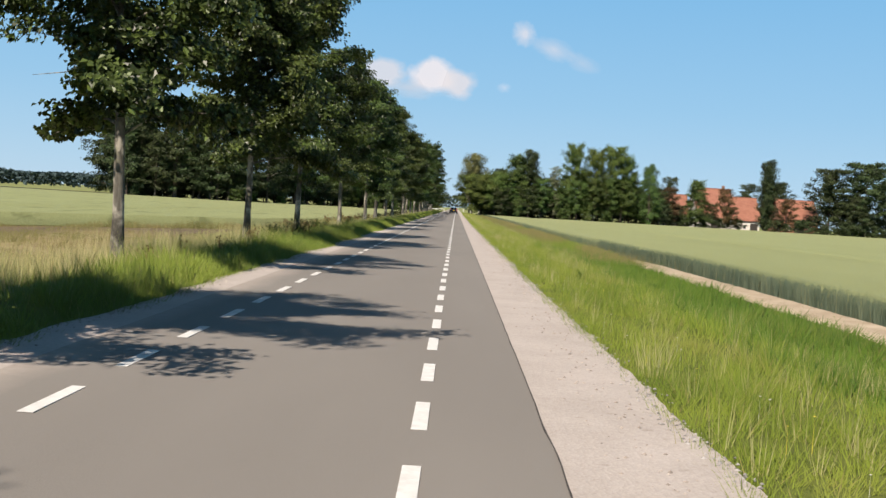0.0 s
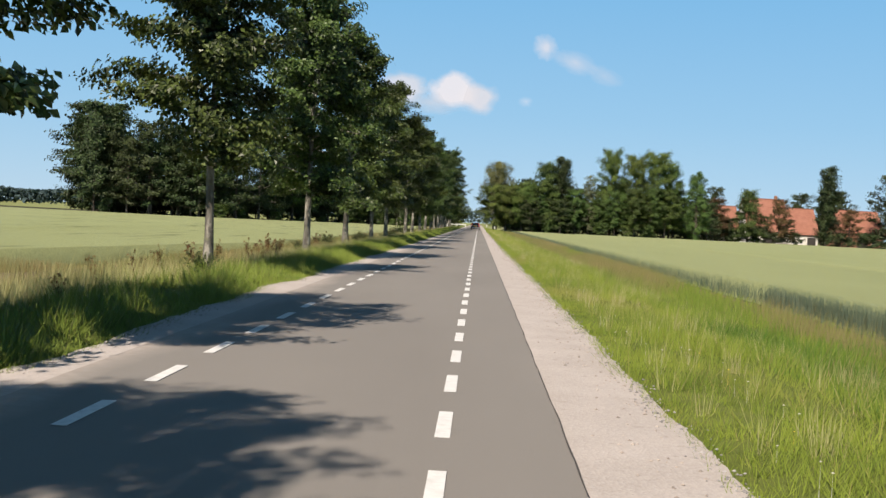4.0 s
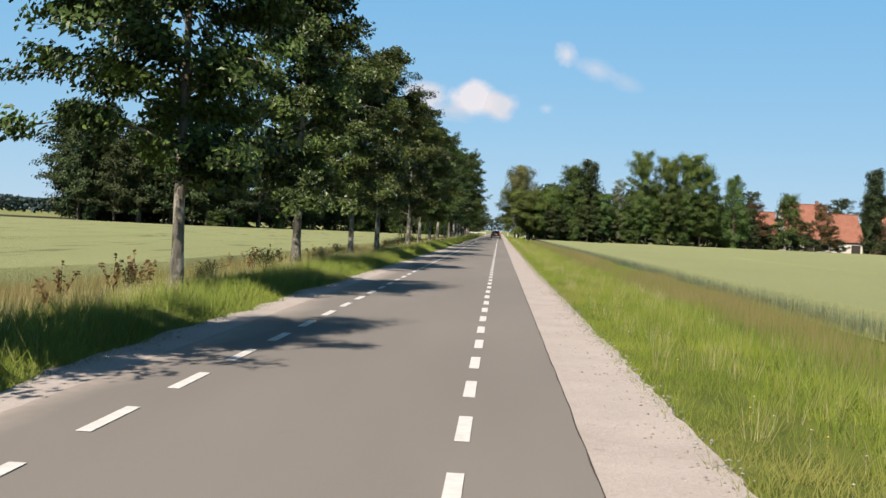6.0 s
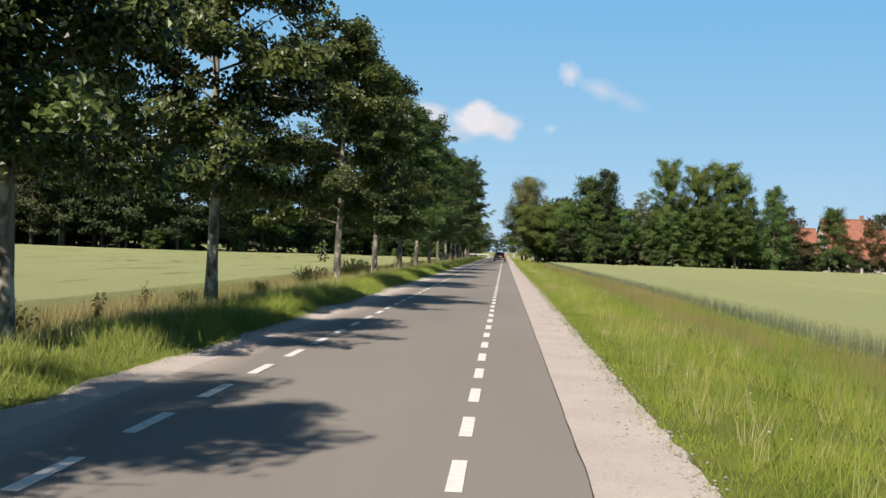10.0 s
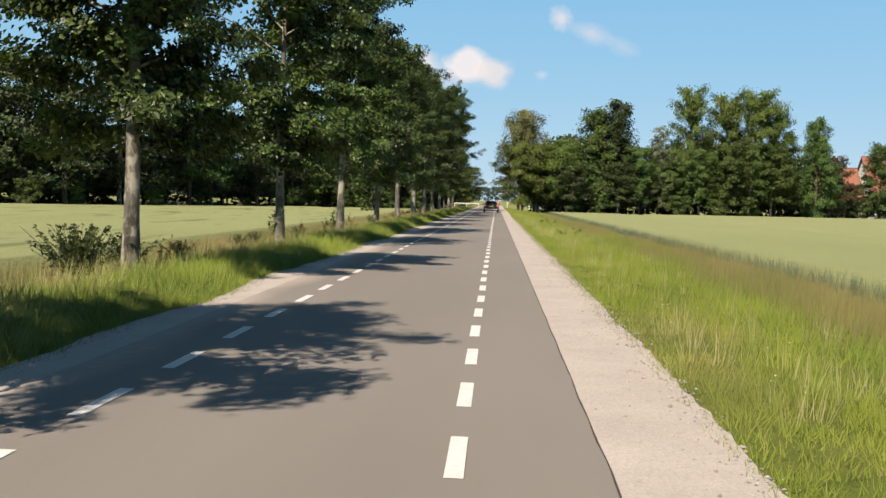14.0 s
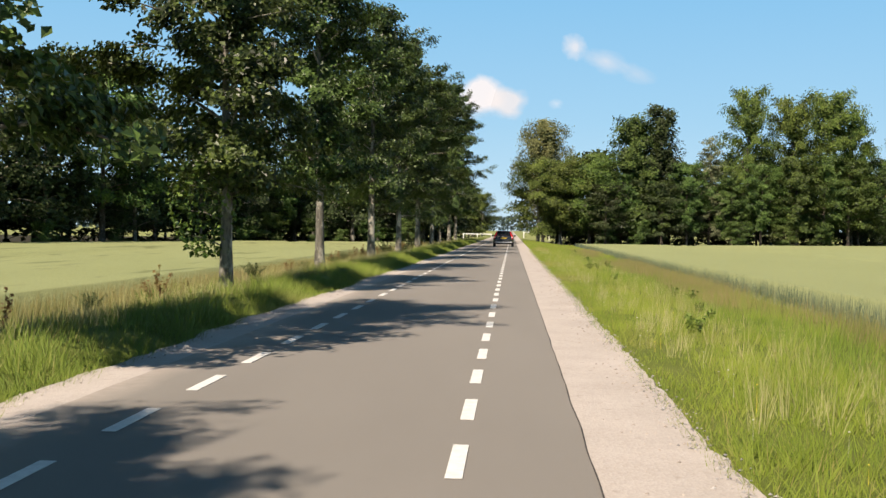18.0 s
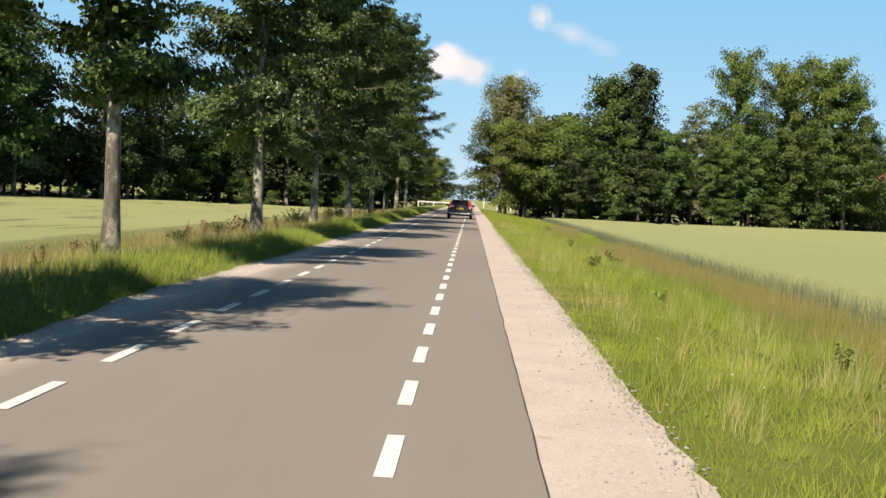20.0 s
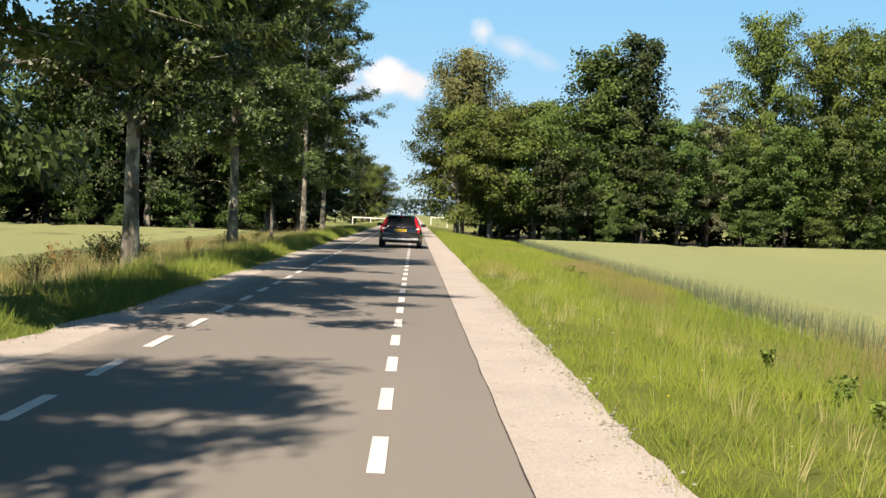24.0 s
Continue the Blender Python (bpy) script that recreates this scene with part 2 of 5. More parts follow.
LEAF_DOCK = foliage("dock_leaf", (0.13, 0.075, 0.03), (0.22, 0.14, 0.06))
BARK = bark("bark", (0.042, 0.038, 0.031), (0.195, 0.18, 0.15))
BARK_DARK = bark("wood_bark", (0.05, 0.04, 0.03), (0.12, 0.10, 0.08))


# ---- mesh helpers ----
rng = np.random.default_rng(7)


def mesh_np(name, verts, tris, material, smooth=False):
    me = bpy.data.meshes.new(name)
    verts, tris = np.asarray(verts, np.float32), np.asarray(tris, np.int32)
    me.vertices.add(len(verts))
    me.vertices.foreach_set("co", verts.ravel())
    k = tris.shape[1]
    me.loops.add(tris.size)
    me.loops.foreach_set("vertex_index", tris.ravel())
    me.polygons.add(len(tris))
    me.polygons.foreach_set("loop_start", np.arange(0, tris.size, k, dtype=np.int32))
    me.polygons.foreach_set("use_smooth", np.full(len(tris), smooth, bool))
    me.update(calc_edges=True)
    me.materials.append(material)
    return me


def mesh_bm(name, bm, material, smooth=False):
    me = bpy.data.meshes.new(name)
    bmesh.ops.recalc_face_normals(bm, faces=bm.faces)
    bm.to_mesh(me)
    bm.free()
    if smooth:
        me.shade_smooth()
    me.materials.append(material)
    return me


def part(name, bm, material, parent, label="", smooth=False):
    """Links a bmesh, or a mesh, as one object under a thing or a part."""
    me = mesh_bm(name, bm, material, smooth) if isinstance(bm, bmesh.types.BMesh) else bm
    ob = new(name, me)
    ob.parent = parent
    return tagged(ob, label)


def thing(name, m, label, category, group="", kind=""):
    ob = new(name)
    ob.matrix_basis = m
    return tagged(ob, label, category, group, kind)


def box(bm, x0, x1, y0, y1, z0, z1, bevel=0.0):
    r = bmesh.ops.create_cube(bm, size=1)
    vs = r["verts"]
    for v in vs:
        v.co = Vector((x0 + (v.co.x + 0.5) * (x1 - x0), y0 + (v.co.y + 0.5) * (y1 - y0), z0 + (v.co.z + 0.5) * (z1 - z0)))
    if bevel:
        es = list({e for v in vs for e in v.link_edges})
        bmesh.ops.bevel(bm, geom=es, offset=bevel, segments=2, affect="EDGES", profile=0.5)
    return bm


def tube(path, radii, sides=7):
    """Verts and triangles of a tapered tube along a path."""
    path, vs, fs = [np.array(p, float) for p in path], [], []
    for i, p in enumerate(path):
        d = path[min(i + 1, len(path) - 1)] - path[max(i - 1, 0)]
        d /= np.linalg.norm(d) + 1e-9
        a = np.cross(d, (0.3, 1, 0.1))
        a /= np.linalg.norm(a) + 1e-9
        b = np.cross(d, a)
        for k in range(sides):
            w = 2 * math.pi * k / sides
            vs.append(p + radii[i] * (math.cos(w) * a + math.sin(w) * b))
    for i in range(len(path) - 1):
        for k in range(sides):
            q, r = i * sides + k, i * sides + (k + 1) % sides
            fs += [(q, r, r + sides), (q, r + sides, q + sides)]
    return np.array(vs), np.array(fs)


def joined(pieces):
    vs, fs, n = [], [], 0
    for v, f in pieces:
        vs.append(v), fs.append(f + n)
        n += len(v)
    return np.concatenate(vs), np.concatenate(fs)


def leaves(centres, outward, size, r, flat=0.7, hang=0.0):
    """Folded leaf blades at the centres, facing mostly outward and up."""
    n = len(centres)
    nor = outward + r.normal(0, 0.45, (n, 3)) + (0, 0, flat)
    nor /= np.linalg.norm(nor, axis=1, keepdims=True) + 1e-9
    along = np.cross(nor, r.normal(0, 1, (n, 3)))
    along[:, 2] -= hang
    along /= np.linalg.norm(along, axis=1, keepdims=True) + 1e-9
    side = np.cross(nor, along)
    s = (size * r.uniform(0.65, 1.2, n))[:, None]
    fold = nor * s * 0.16
    v = np.stack([centres - along * s * 0.5, centres + side * s * 0.36 + fold + along * s * 0.05, centres + along * s * 0.55 - fold * 0.6, centres - side * s * 0.36 + fold], 1).reshape(-1, 3)
    k = np.arange(n)[:, None] * 4
    f = np.stack([k + (0, 1, 2), k + (0, 2, 3)], 1).reshape(-1, 3)
    return v, f


def along_path(path, j):
    i = min(int(j), len(path) - 2)
    return np.array(path[i]) * (1 - (j - i)) + np.array(path[i + 1]) * (j - i)


def grow(seed, height, trunk_r, base, radius, shape, limbs, twigs, per, leaf, leaf_mat, bark_mat, spray=(0.2, 0.1), rise=(0.15, 0.9), hang=0.0, lean=0.3, flat=0.7, low=0.35, bare=0.0, split=False, shy=0.0):
    """A tree: trunk, limbs that reach the crown's outline, twigs off the limbs and leaves in sprays round the twigs.
    shape(u): share of the radius at the share u of the crown's height. hang: how far the twigs droop. shy: how much shorter the limbs are towards +x."""
    r = np.random.default_rng(seed)
    n, top = 10, height * 0.95
    bend = np.cumsum(r.normal(0, lean / n, (n + 1, 2)), 0) * np.linspace(0, 1, n + 1)[:, None]
    path = [(bend[i][0], bend[i][1], top * i / n - (0.25 if i == 0 else 0)) for i in range(n + 1)]
    radii = [trunk_r * (1.0 - 0.90 * (i / n) ** 1.05) * (1.35 if i == 0 else 1) for i in range(n + 1)]
    trunk, boughs, cs, out = tube(path, radii, 9), [], [], []
    for i in range(limbs):
        s = (i + 0.5) / limbs
        z0 = base * 0.92 + (top * 0.97 - base * 0.92) * s ** 0.92
        st = along_path(path, z0 / top * n)
        w = i * 2.399 + r.normal(0, 0.45)
        lift = rise[0] + (rise[1] - rise[0]) * s + r.normal(0, 0.12)
        guess = radius * shape(min(1.0, max(0.0, (z0 - base) / (height - base))))
        u = min(1.0, max(0.0, (z0 + lift * guess - base) / (height - base)))
        reach = radius * shape(u * 0.9) * (0.72 + 0.42 * r.uniform(0, 1) ** 0.7) * (1 - shy * math.cos(w))
        rad = np.array((math.cos(w), math.sin(w), 0.0))
        end = st + rad * reach + (0, 0, min(lift * reach, height - z0))
        mid = st * 0.45 + end * 0.55 + (*r.normal(0, 0.08 * reach, 2), 0.12 * reach)
        r0 = max(0.012, trunk_r * r.uniform(0.20, 0.36) * (1 - 0.6 * s) * min(1.0, 0.4 + reach / radius))
        curve = [st, st * 0.55 + mid * 0.45 + (0, 0, 0.03 * reach), mid, end]
        boughs.append(tube(curve, [r0, r0 * 0.8, r0 * 0.55, r0 * 0.15], 5 if split else 3))
        if s > 1 - bare:
            count = max(2, twigs // 3)
        else:
            count = max(3, round(twigs * (0.35 + 0.65 * reach / radius)))
        for v in r.uniform(low, 1.0, count):
            p = along_path(curve, v * 3)
            d = rad * 0.7 + r.normal(0, 0.75, 3) * (1, 1, 0.55) + (0, 0, 0.1)
            d = d / np.linalg.norm(d) * (1 - hang) + np.array((0, 0, -1.0)) * hang * 1.6
            length = radius * r.uniform(0.12, 0.30) * (1.15 - 0.4 * v)
            k = r.uniform(0, 1, per) ** 0.8
            c = p + d * (k * length)[:, None] + np.clip(r.normal(0, 1, (per, 3)), -1.5, 1.5) * (spray[0], spray[0], spray[1] * (1 + 2.5 * hang))
            cs.append(c), out.append(np.repeat((rad * 0.8 + d * 0.5)[None], per, 0))
    c, o = np.concatenate(cs), np.concatenate(out)
    keep = c[:, 2] > 0.2
    v, f = leaves(c[keep], o[keep], leaf, r, flat, hang)
    crown_me = mesh_np("crown", v, f, leaf_mat)
    if split:
        return (mesh_np("trunk", *trunk, bark_mat, True), crown_me, *(mesh_np("limb", *p, bark_mat, True) for p in boughs))
    return mesh_np("trunk", *joined([trunk, *boughs]), bark_mat, True), crown_me


def place_tree(name, meshes, m, label, category="tree", group="", scale=(1, 1, 1)):
    t = thing(name, m @ Matrix.Diagonal((*scale, 1)), label, category, group)
    part("trunk", meshes[0], None, t)
    part("crown", meshes[1], None, t)
    for limb in meshes[2:]:
        part("limb", limb, None, t)
    return t


# ---- ground, road, shoulder ----
Y0, Y1 = -40.0, 700.0


# height of the ground across the road
CROSS_X = (-11, -9.5, -8, -6.6, -5.6, -5.0, -4.75, -4.5, -3.9, -3.4, 0.4, 1.4, 2.2, 4.0, 5.4, 6.4, 7.4, 9)
CROSS_Z = (-0.66, -0.55, -0.18, 0.0, 0.14, 0.14, 0.06, -0.03, -0.05, -0.06, -0.06, -0.04, -0.05, -0.24, -0.44, -0.54, -0.6, -0.66)


def profile(x):
    return float(np.interp(x, CROSS_X, CROSS_Z))


def sheet(xs, ys, height, name, material):
    xs, ys = np.asarray(xs, float), np.asarray(ys, float)
    gx, gy = np.meshgrid(xs, ys)
    z = np.array([[height(x, y) for x in xs] for y in ys])
    v = np.stack([gx, gy, z], -1).reshape(-1, 3)
    n, k = len(xs), np.arange((len(ys) - 1) * (len(xs) - 1))
    a = k // (n - 1) * n + k % (n - 1)
    return mesh_np(name, v, np.stack([a, a + 1, a + n + 1, a + n], 1), material, True)


gxs = [-3500, -900, -300, -120, -60, -30, -16, -12, -11, -10, -9, -8, -7.2, -6.4, -5.6, -5.2, -5.0, -4.75, -4.5, -4.2, -3.9, -3.4, 0.4, 1.0, 1.4, 1.7, 2.2, 2.8, 3.4, 4.0, 4.7, 5.4, 6.0, 6.6, 7.4, 9, 16, 40, 90, 200, 600, 3500]
gys = [-3500, -800, -200] + list(np.arange(-40, 300, 2.0)) + [320, 360, 420, 520, 700, 1100, 2000, 4500]
ground = new("ground", sheet(gxs, gys, lambda x, y: profile(x) + (0.05 * noise.noise((x * 0.6, y * 0.25, 0)) if (x < -4.6 or x > 1.6) and abs(x) < 100 else 0), "ground", EARTH))
tagged(ground, "flat farmland soil with green verges beside the road", "ground", kind="structure")

ROAD_L, ROAD_R = -3.66, 0.635


def ragged(y, side):
    return 0.016 * noise.noise((y * 0.9, side, 2)) + 0.010 * noise.noise((y * 4.0, side, 5))


def strip_mesh(name, ys, left, right, z, thick, material, across=6):
    """A slab between two uneven side lines."""
    vs, fs, m = [], [], across + 1
    for y in ys:
        a, b = left(y), right(y)
        for i in range(m):
            x = a + (b - a) * i / across
            vs.append((x, y, z(x, y)))
        vs += [(a - 0.03, y, z(a, y) - thick), (b + 0.03, y, z(b, y) - thick)]
    w = m + 2
    for j in range(len(ys) - 1):
        for i in range(across):
            fs.append((j * w + i, j * w + i + 1, (j + 1) * w + i + 1, (j + 1) * w + i))
        fs.append((j * w + m, j * w, (j + 1) * w, (j + 1) * w + m))
        fs.append((j * w + across, j * w + m + 1, (j + 1) * w + m + 1, (j + 1) * w + across))
    return mesh_np(name, vs, fs, material)


road_ys = list(np.arange(Y0, 262, 0.2)) + [265, 280, 300, 340, 420, 560, Y1, 1500]
road = new("road", strip_mesh("road", road_ys, lambda y: ROAD_L + ragged(y, 0), lambda y: ROAD_R + ragged(y, 9), lambda x, y: 0.004 * noise.noise((x, y * 0.4, 1)), 0.06, ASPHALT, 8))
tagged(road, "straight grey asphalt country road with dashed white edge lines", "road", kind="structure")


def shoulder(name, left, right, label):
    ob = new(name, strip_mesh(name, road_ys, left, right, lambda x, y: -0.008 + 0.008 * noise.noise((x * 2.2, y * 1.2, 3)), 0.05, GRAVEL, 6))
    return tagged(ob, label, "road shoulder", kind="structure")


def gravel_right(y):
    return float(np.interp(y, (0, 15, 60, 90, 120), (1.76, 1.66, 1.56, 1.47, 1.56))) + 0.06 * noise.noise((y * 0.4, 0, 7)) + 0.05 * noise.noise((y * 2.3, 0, 8)) + 0.035 * noise.noise((y * 6.0, 0, 8))


def gravel_left(y):
    return -4.26 + 0.30 * noise.noise((y * 0.20, 3, 7)) + 0.14 * noise.noise((y * 0.8, 3, 9)) + 0.06 * noise.noise((y * 2.2, 3, 8))


EDGE_Y = np.arange(-40, 300, 0.1)
EDGE_L, EDGE_R = np.array([gravel_left(y) for y in EDGE_Y]), np.array([gravel_right(y) for y in EDGE_Y])
shoulder("shoulder_right", lambda y: ROAD_R - 0.06, gravel_right, "pale pinkish gravel shoulder along the asphalt edge")
shoulder("shoulder_left", gravel_left, lambda y: ROAD_L + 0.06, "pale gravel shoulder between the asphalt and tall grass")


# ---- fields ----
def field_height(x, y):
    z = 0.02 * noise.noise((x * 1.3, y * 1.3, 4)) + 0.03 * noise.noise((x * 0.2, y * 0.12, 6))
    return z


def margin_right(y):
    return float(np.interp(y, (40, 48, 75, 100, 130, 155, 200, 280), (9.75, 9.3, 8.9, 8.55, 8.5, 8.2, 8.0, 7.9)))


def wheat_field(name, outline_x, y_end, begin, sign, label):
    """A standing crop: a closed canopy with a cut edge towards the road."""
    near = np.concatenate([np.arange(0.3, 6, 0.35), np.arange(6, 20, 1.0), np.arange(20, 170, 6.0)])
    vs, fs = [], []
    ys = np.concatenate([np.arange(-60, 130, 1.0), np.arange(130, 1.0 + 330, 2.0)])
    n = len(near) + 1
    for y in ys:
        for i, d in enumerate([0.0, *near]):
            x = sign * (outline_x(y) + d)
            lim = y_end(x)
            yy = max(min(y, lim), begin)
            if i == 0:
                vs.append((x - sign * 0.1, yy, -0.62))
            else:
                gap = -0.30 if any(abs(d - g) < 0.2 for g in (12.0, 14.0)) else 0.0
                vs.append((x + 0.12 * noise.noise((yy * 0.8, i, 0)), yy, CROP + field_height(x, yy) + gap))
    for j in range(len(ys) - 1):
        for i in range(n - 1):
            a = j * n + i
            if vs[a][1] < vs[a + n][1] - 1e-6 or vs[a + 1][1] < vs[a + n + 1][1] - 1e-6:
                fs.append((a, a + 1, a + n + 1, a + n))
    ob = new(name, mesh_np(name, vs, fs, WHEAT, True))
    return tagged(ob, label, "wheat field", kind="stuff")


CROP = 0.0
END_R = ((7, 274), (22, 276), (48, 296), (90, 322), (180, 330))
END_L = ((-180, 212), (-46, 212), (-38, 236), (-26, 262), (-10, 267))


def end_right(x):
    return float(np.interp(x, [p[0] for p in END_R], [p[1] for p in END_R]))


def end_left(x):
    return float(np.interp(x, [p[0] for p in END_L], [p[1] for p in END_L]))


wheat_field("wheat_field", margin_right, end_right, -60.0, 1, "pale yellow-green ripening wheat field beside the verge")
wheat_field("wheat_field", lambda y: float(np.interp(y, (30, 42, 58, 80), (26.0, 22.0, 14.0, 10.2))), end_left, -60.0, -1, "pale green ripening wheat field behind the avenue trees")


# ---- grasses ----
def blades(n, where, height, width, lean, material, name, label, segs=2, category="grass", seed=1, tuft=None, soft=True):
    """Standing blades as one mesh. where(r, n): x, y. height(x, y, r)."""
    r = np.random.default_rng(seed)
    if tuft:
        cx, cy = where(r, tuft[0])
        k, a0, share = r.integers(0, tuft[0], n), r.uniform(0, 2 * math.pi, n), np.sqrt(r.uniform(0, 1, n))
        grow = r.uniform(0.65, 1.3, tuft[0])
        x, y = cx[k] + tuft[1] * grow[k] * share * np.cos(a0), cy[k] + tuft[1] * grow[k] * share * np.sin(a0)
    else:
        x, y = where(r, n)
    n = len(x)
    z = np.interp(x, CROSS_X, CROSS_Z)
    h = height(x, y, r)
    w = width * r.uniform(0.6, 1.4, n)
    a, b = r.uniform(-math.pi / 2, math.pi / 2, n), r.uniform(0, 2 * math.pi, n)
    if tuft:
        h, b = h * grow[k], a0 + r.normal(0, 0.5, n)
        lean = lean * (0.2 + 1.1 * share)
    dx, dy = np.cos(a) * w / 2, np.sin(a) * w / 2
    lx, ly = np.cos(b) * h * lean * r.uniform(0.2, 1.3, n) + 0.06 * h, np.sin(b) * h * lean * r.uniform(0.2, 1.3, n)
    base = np.stack([x, y, z - 0.02], 1)
    side = np.stack([dx, dy, np.zeros(n)], 1)
    tip = base + np.stack([lx, ly, h], 1)
    mid = base + np.stack([lx * 0.35, ly * 0.35, h * 0.58], 1)
    if segs == 2:
        v = np.stack([base - side, base + side, mid - side * 0.8, mid + side * 0.8, tip], 1).reshape(-1, 3)
        k = np.arange(n)[:, None] * 5
        f = np.stack([k + (0, 1, 2), k + (1, 3, 2), k + (2, 3, 4)], 1).reshape(-1, 3)
    else:
        v = np.stack([base - side, base + side, tip], 1).reshape(-1, 3)
        f = np.arange(n)[:, None] * 3 + (0, 1, 2)
    me = mesh_np(name, v, f, material, True)
    if soft:
        nor = np.stack([0.8 * np.sin(a), -0.8 * np.cos(a), np.full(n, 1.0)], 1) + r.normal(0, 0.35, (n, 3))
        nor /= np.linalg.norm(nor, axis=1, keepdims=True)
        me.normals_split_custom_set_from_vertices(np.repeat(nor, len(v) // n, 0).astype(np.float32))
    ob = new(name, me)
    return tagged(ob, label, category, kind="stuff")


def patchy(x, y, sx, sy):
    return 0.5 + 0.5 * np.sin(x * sx + 1.3 * np.sin(y * sy)) * np.cos(y * sy * 0.7 + 0.9 * np.sin(x * sx * 0.6))


def uniform(x0, x1, y0, y1):
    return lambda r, n: (r.uniform(x0, x1, n), r.uniform(y0, y1, n))


def verge_edge(r, n):
    y = r.uniform(-6, 225, n)
    return np.interp(y, EDGE_Y, EDGE_R) - 0.14 + np.abs(r.normal(0, 0.26, n)), y


def lumps(x, y):
    """Uneven growth of the verges, 0 to 1."""
    return np.clip(0.5 + 0.32 * np.sin(x * 2.1 + 1.7 * np.sin(y * 0.61)) + 0.30 * np.sin(y * 1.37 + 1.3 * np.sin(x * 1.4 + y * 0.23)), 0, 1)


blades(34000, verge_edge, lambda x, y, r: r.uniform(0.04, 0.13, len(x)), 0.010, 0.7, GRASS_R, "verge_fringe", "short sparse grass creeping over the gravel edge", 1, seed=2)
blades(60000, uniform(3.0, 4.6, -6, 225), lambda x, y, r: (0.13 + 0.17 * lumps(x, y)) * r.uniform(0.5, 1.3, len(x)), 0.013, 0.8, GRASS_R, "verge_grass", "long green grass on the slope of the verge", 1, seed=13, tuft=(5000, 0.15))
blades(150000, uniform(1.62, 3.2, -6, 222), lambda x, y, r: (0.08 + 0.06 * (x - 1.6) + 0.15 * lumps(x, y)) * r.uniform(0.5, 1.3, len(x)), 0.008, 0.85, GRASS_R, "verge_grass", "long yellow-green verge grass beside the gravel shoulder", 1, seed=3, tuft=(9000, 0.14))
blades(15000, uniform(1.9, 5.0, -6, 225), lambda x, y, r: r.uniform(0.25, 0.46, len(x)), 0.007, 0.35, GRASS_PALE, "seeding_grass", "pale straw-coloured tufts standing in the verge", 1, seed=12, tuft=(1100, 0.10))
blades(90000, uniform(4.0, 6.4, -4, 230), lambda x, y, r: (0.12 + 0.20 * lumps(x, y)) * r.uniform(0.6, 1.3, len(x)), 0.015, 0.6, GRASS_LUSH, "ditch_grass", "lush green grass in the shallow ditch", 1, seed=4, tuft=(5000, 0.2))
blades(44000, uniform(6.2, 8.6, -4, 230), lambda x, y, r: r.uniform(0.35, 1.0, len(x)) * np.interp(y, (42, 50), (0.2, 0.42)), 0.016, 0.5, GRASS_LUSH, "ditch_grass", "low green grass at the field margin", 1, seed=14)

def brown_patches(r, n):
    x, y = r.normal(6.7, 0.95, n * 2), r.uniform(36, 240, n * 2)
    keep = patchy(x, y, 0.7, 0.16) + r.normal(0, 0.12, n * 2) > 0.42
    return x[keep], y[keep]


blades(52000, brown_patches, lambda x, y, r: (0.46 + 0.14 * patchy(x, y, 0.9, 0.3)) * r.uniform(0.6, 1.25, len(x)), 0.010, 0.35, GRASS_BROWN, "seeding_grass", "brownish seeding grass on the ditch side", 1, seed=5)
blades(60000, uniform(1.6, 8.0, 225, 283), lambda x, y, r: r.uniform(0.15, 0.42, len(x)), 0.035, 0.5, GRASS_R, "verge_grass", "green verge grass before the wood", 1, seed=6)


blades(9000, uniform(-10.4, -8.7, 58, 262), lambda x, y, r: (0.10 + 0.42 * lumps(x, y * 0.6)) * r.uniform(0.5, 1.1, len(x)), 0.028, 0.6, GRASS_DEEP, "field_weeds", "scruffy dark weeds along the field's edge", 1, seed=30, tuft=(420, 0.28))
MARGIN = np.array([margin_right(y) for y in EDGE_Y])


def field_edge(r, n):
    y = r.uniform(-6, 275, n)
    return np.interp(y, EDGE_Y, MARGIN) - 0.12 + np.abs(r.normal(0, 0.35, n)), y


blades(40000, uniform(4.0, 7.9, -5, 47), lambda x, y, r: (0.20 + 0.16 * patchy(x, y, 1.4, 0.9)) * np.interp(x, (4.0, 5.2), (0.6, 1.0)) * r.uniform(0.5, 1.25, len(x)), 0.026, 0.8, GRASS_DEEP, "ditch_weeds", "dense dark green weeds in the ditch beside the sandy track", 1, seed=23, tuft=(2600, 0.22))


def track_stalks(r, n):
    y = -6 + 66 * r.uniform(0, 1, n) ** 1.25
    return np.interp(y, EDGE_Y, MARGIN) - 0.12 + np.abs(r.normal(0, 0.26, n)), y


blades(40000, track_stalks, lambda x, y, r: 0.82 - 0.40 * r.uniform(0, 1, len(x)), 0.020, 0.2, STALK, "wheat_edge", "blue-green wheat stalks standing beside the sandy track", 1, "wheat", seed=24, soft=False)


def left_edge(r, n):
    y = r.uniform(-2, 275, n)
    return np.interp(y, EDGE_Y, EDGE_L) + 0.10 - np.abs(r.normal(0, 0.5, n)), y


def mound(y):
    return np.clip(0.5 + 0.45 * np.sin(y * 0.83 + 1.6 * np.sin(y * 0.31)) + 0.25 * np.sin(y * 2.3 + np.sin(y * 0.7)), 0, 1)


def left_fringe(r, n):
    y = r.uniform(-2, 240, n)
    return np.interp(y, EDGE_Y, EDGE_L) + 0.10 - np.abs(r.normal(0, 0.24, n)), y


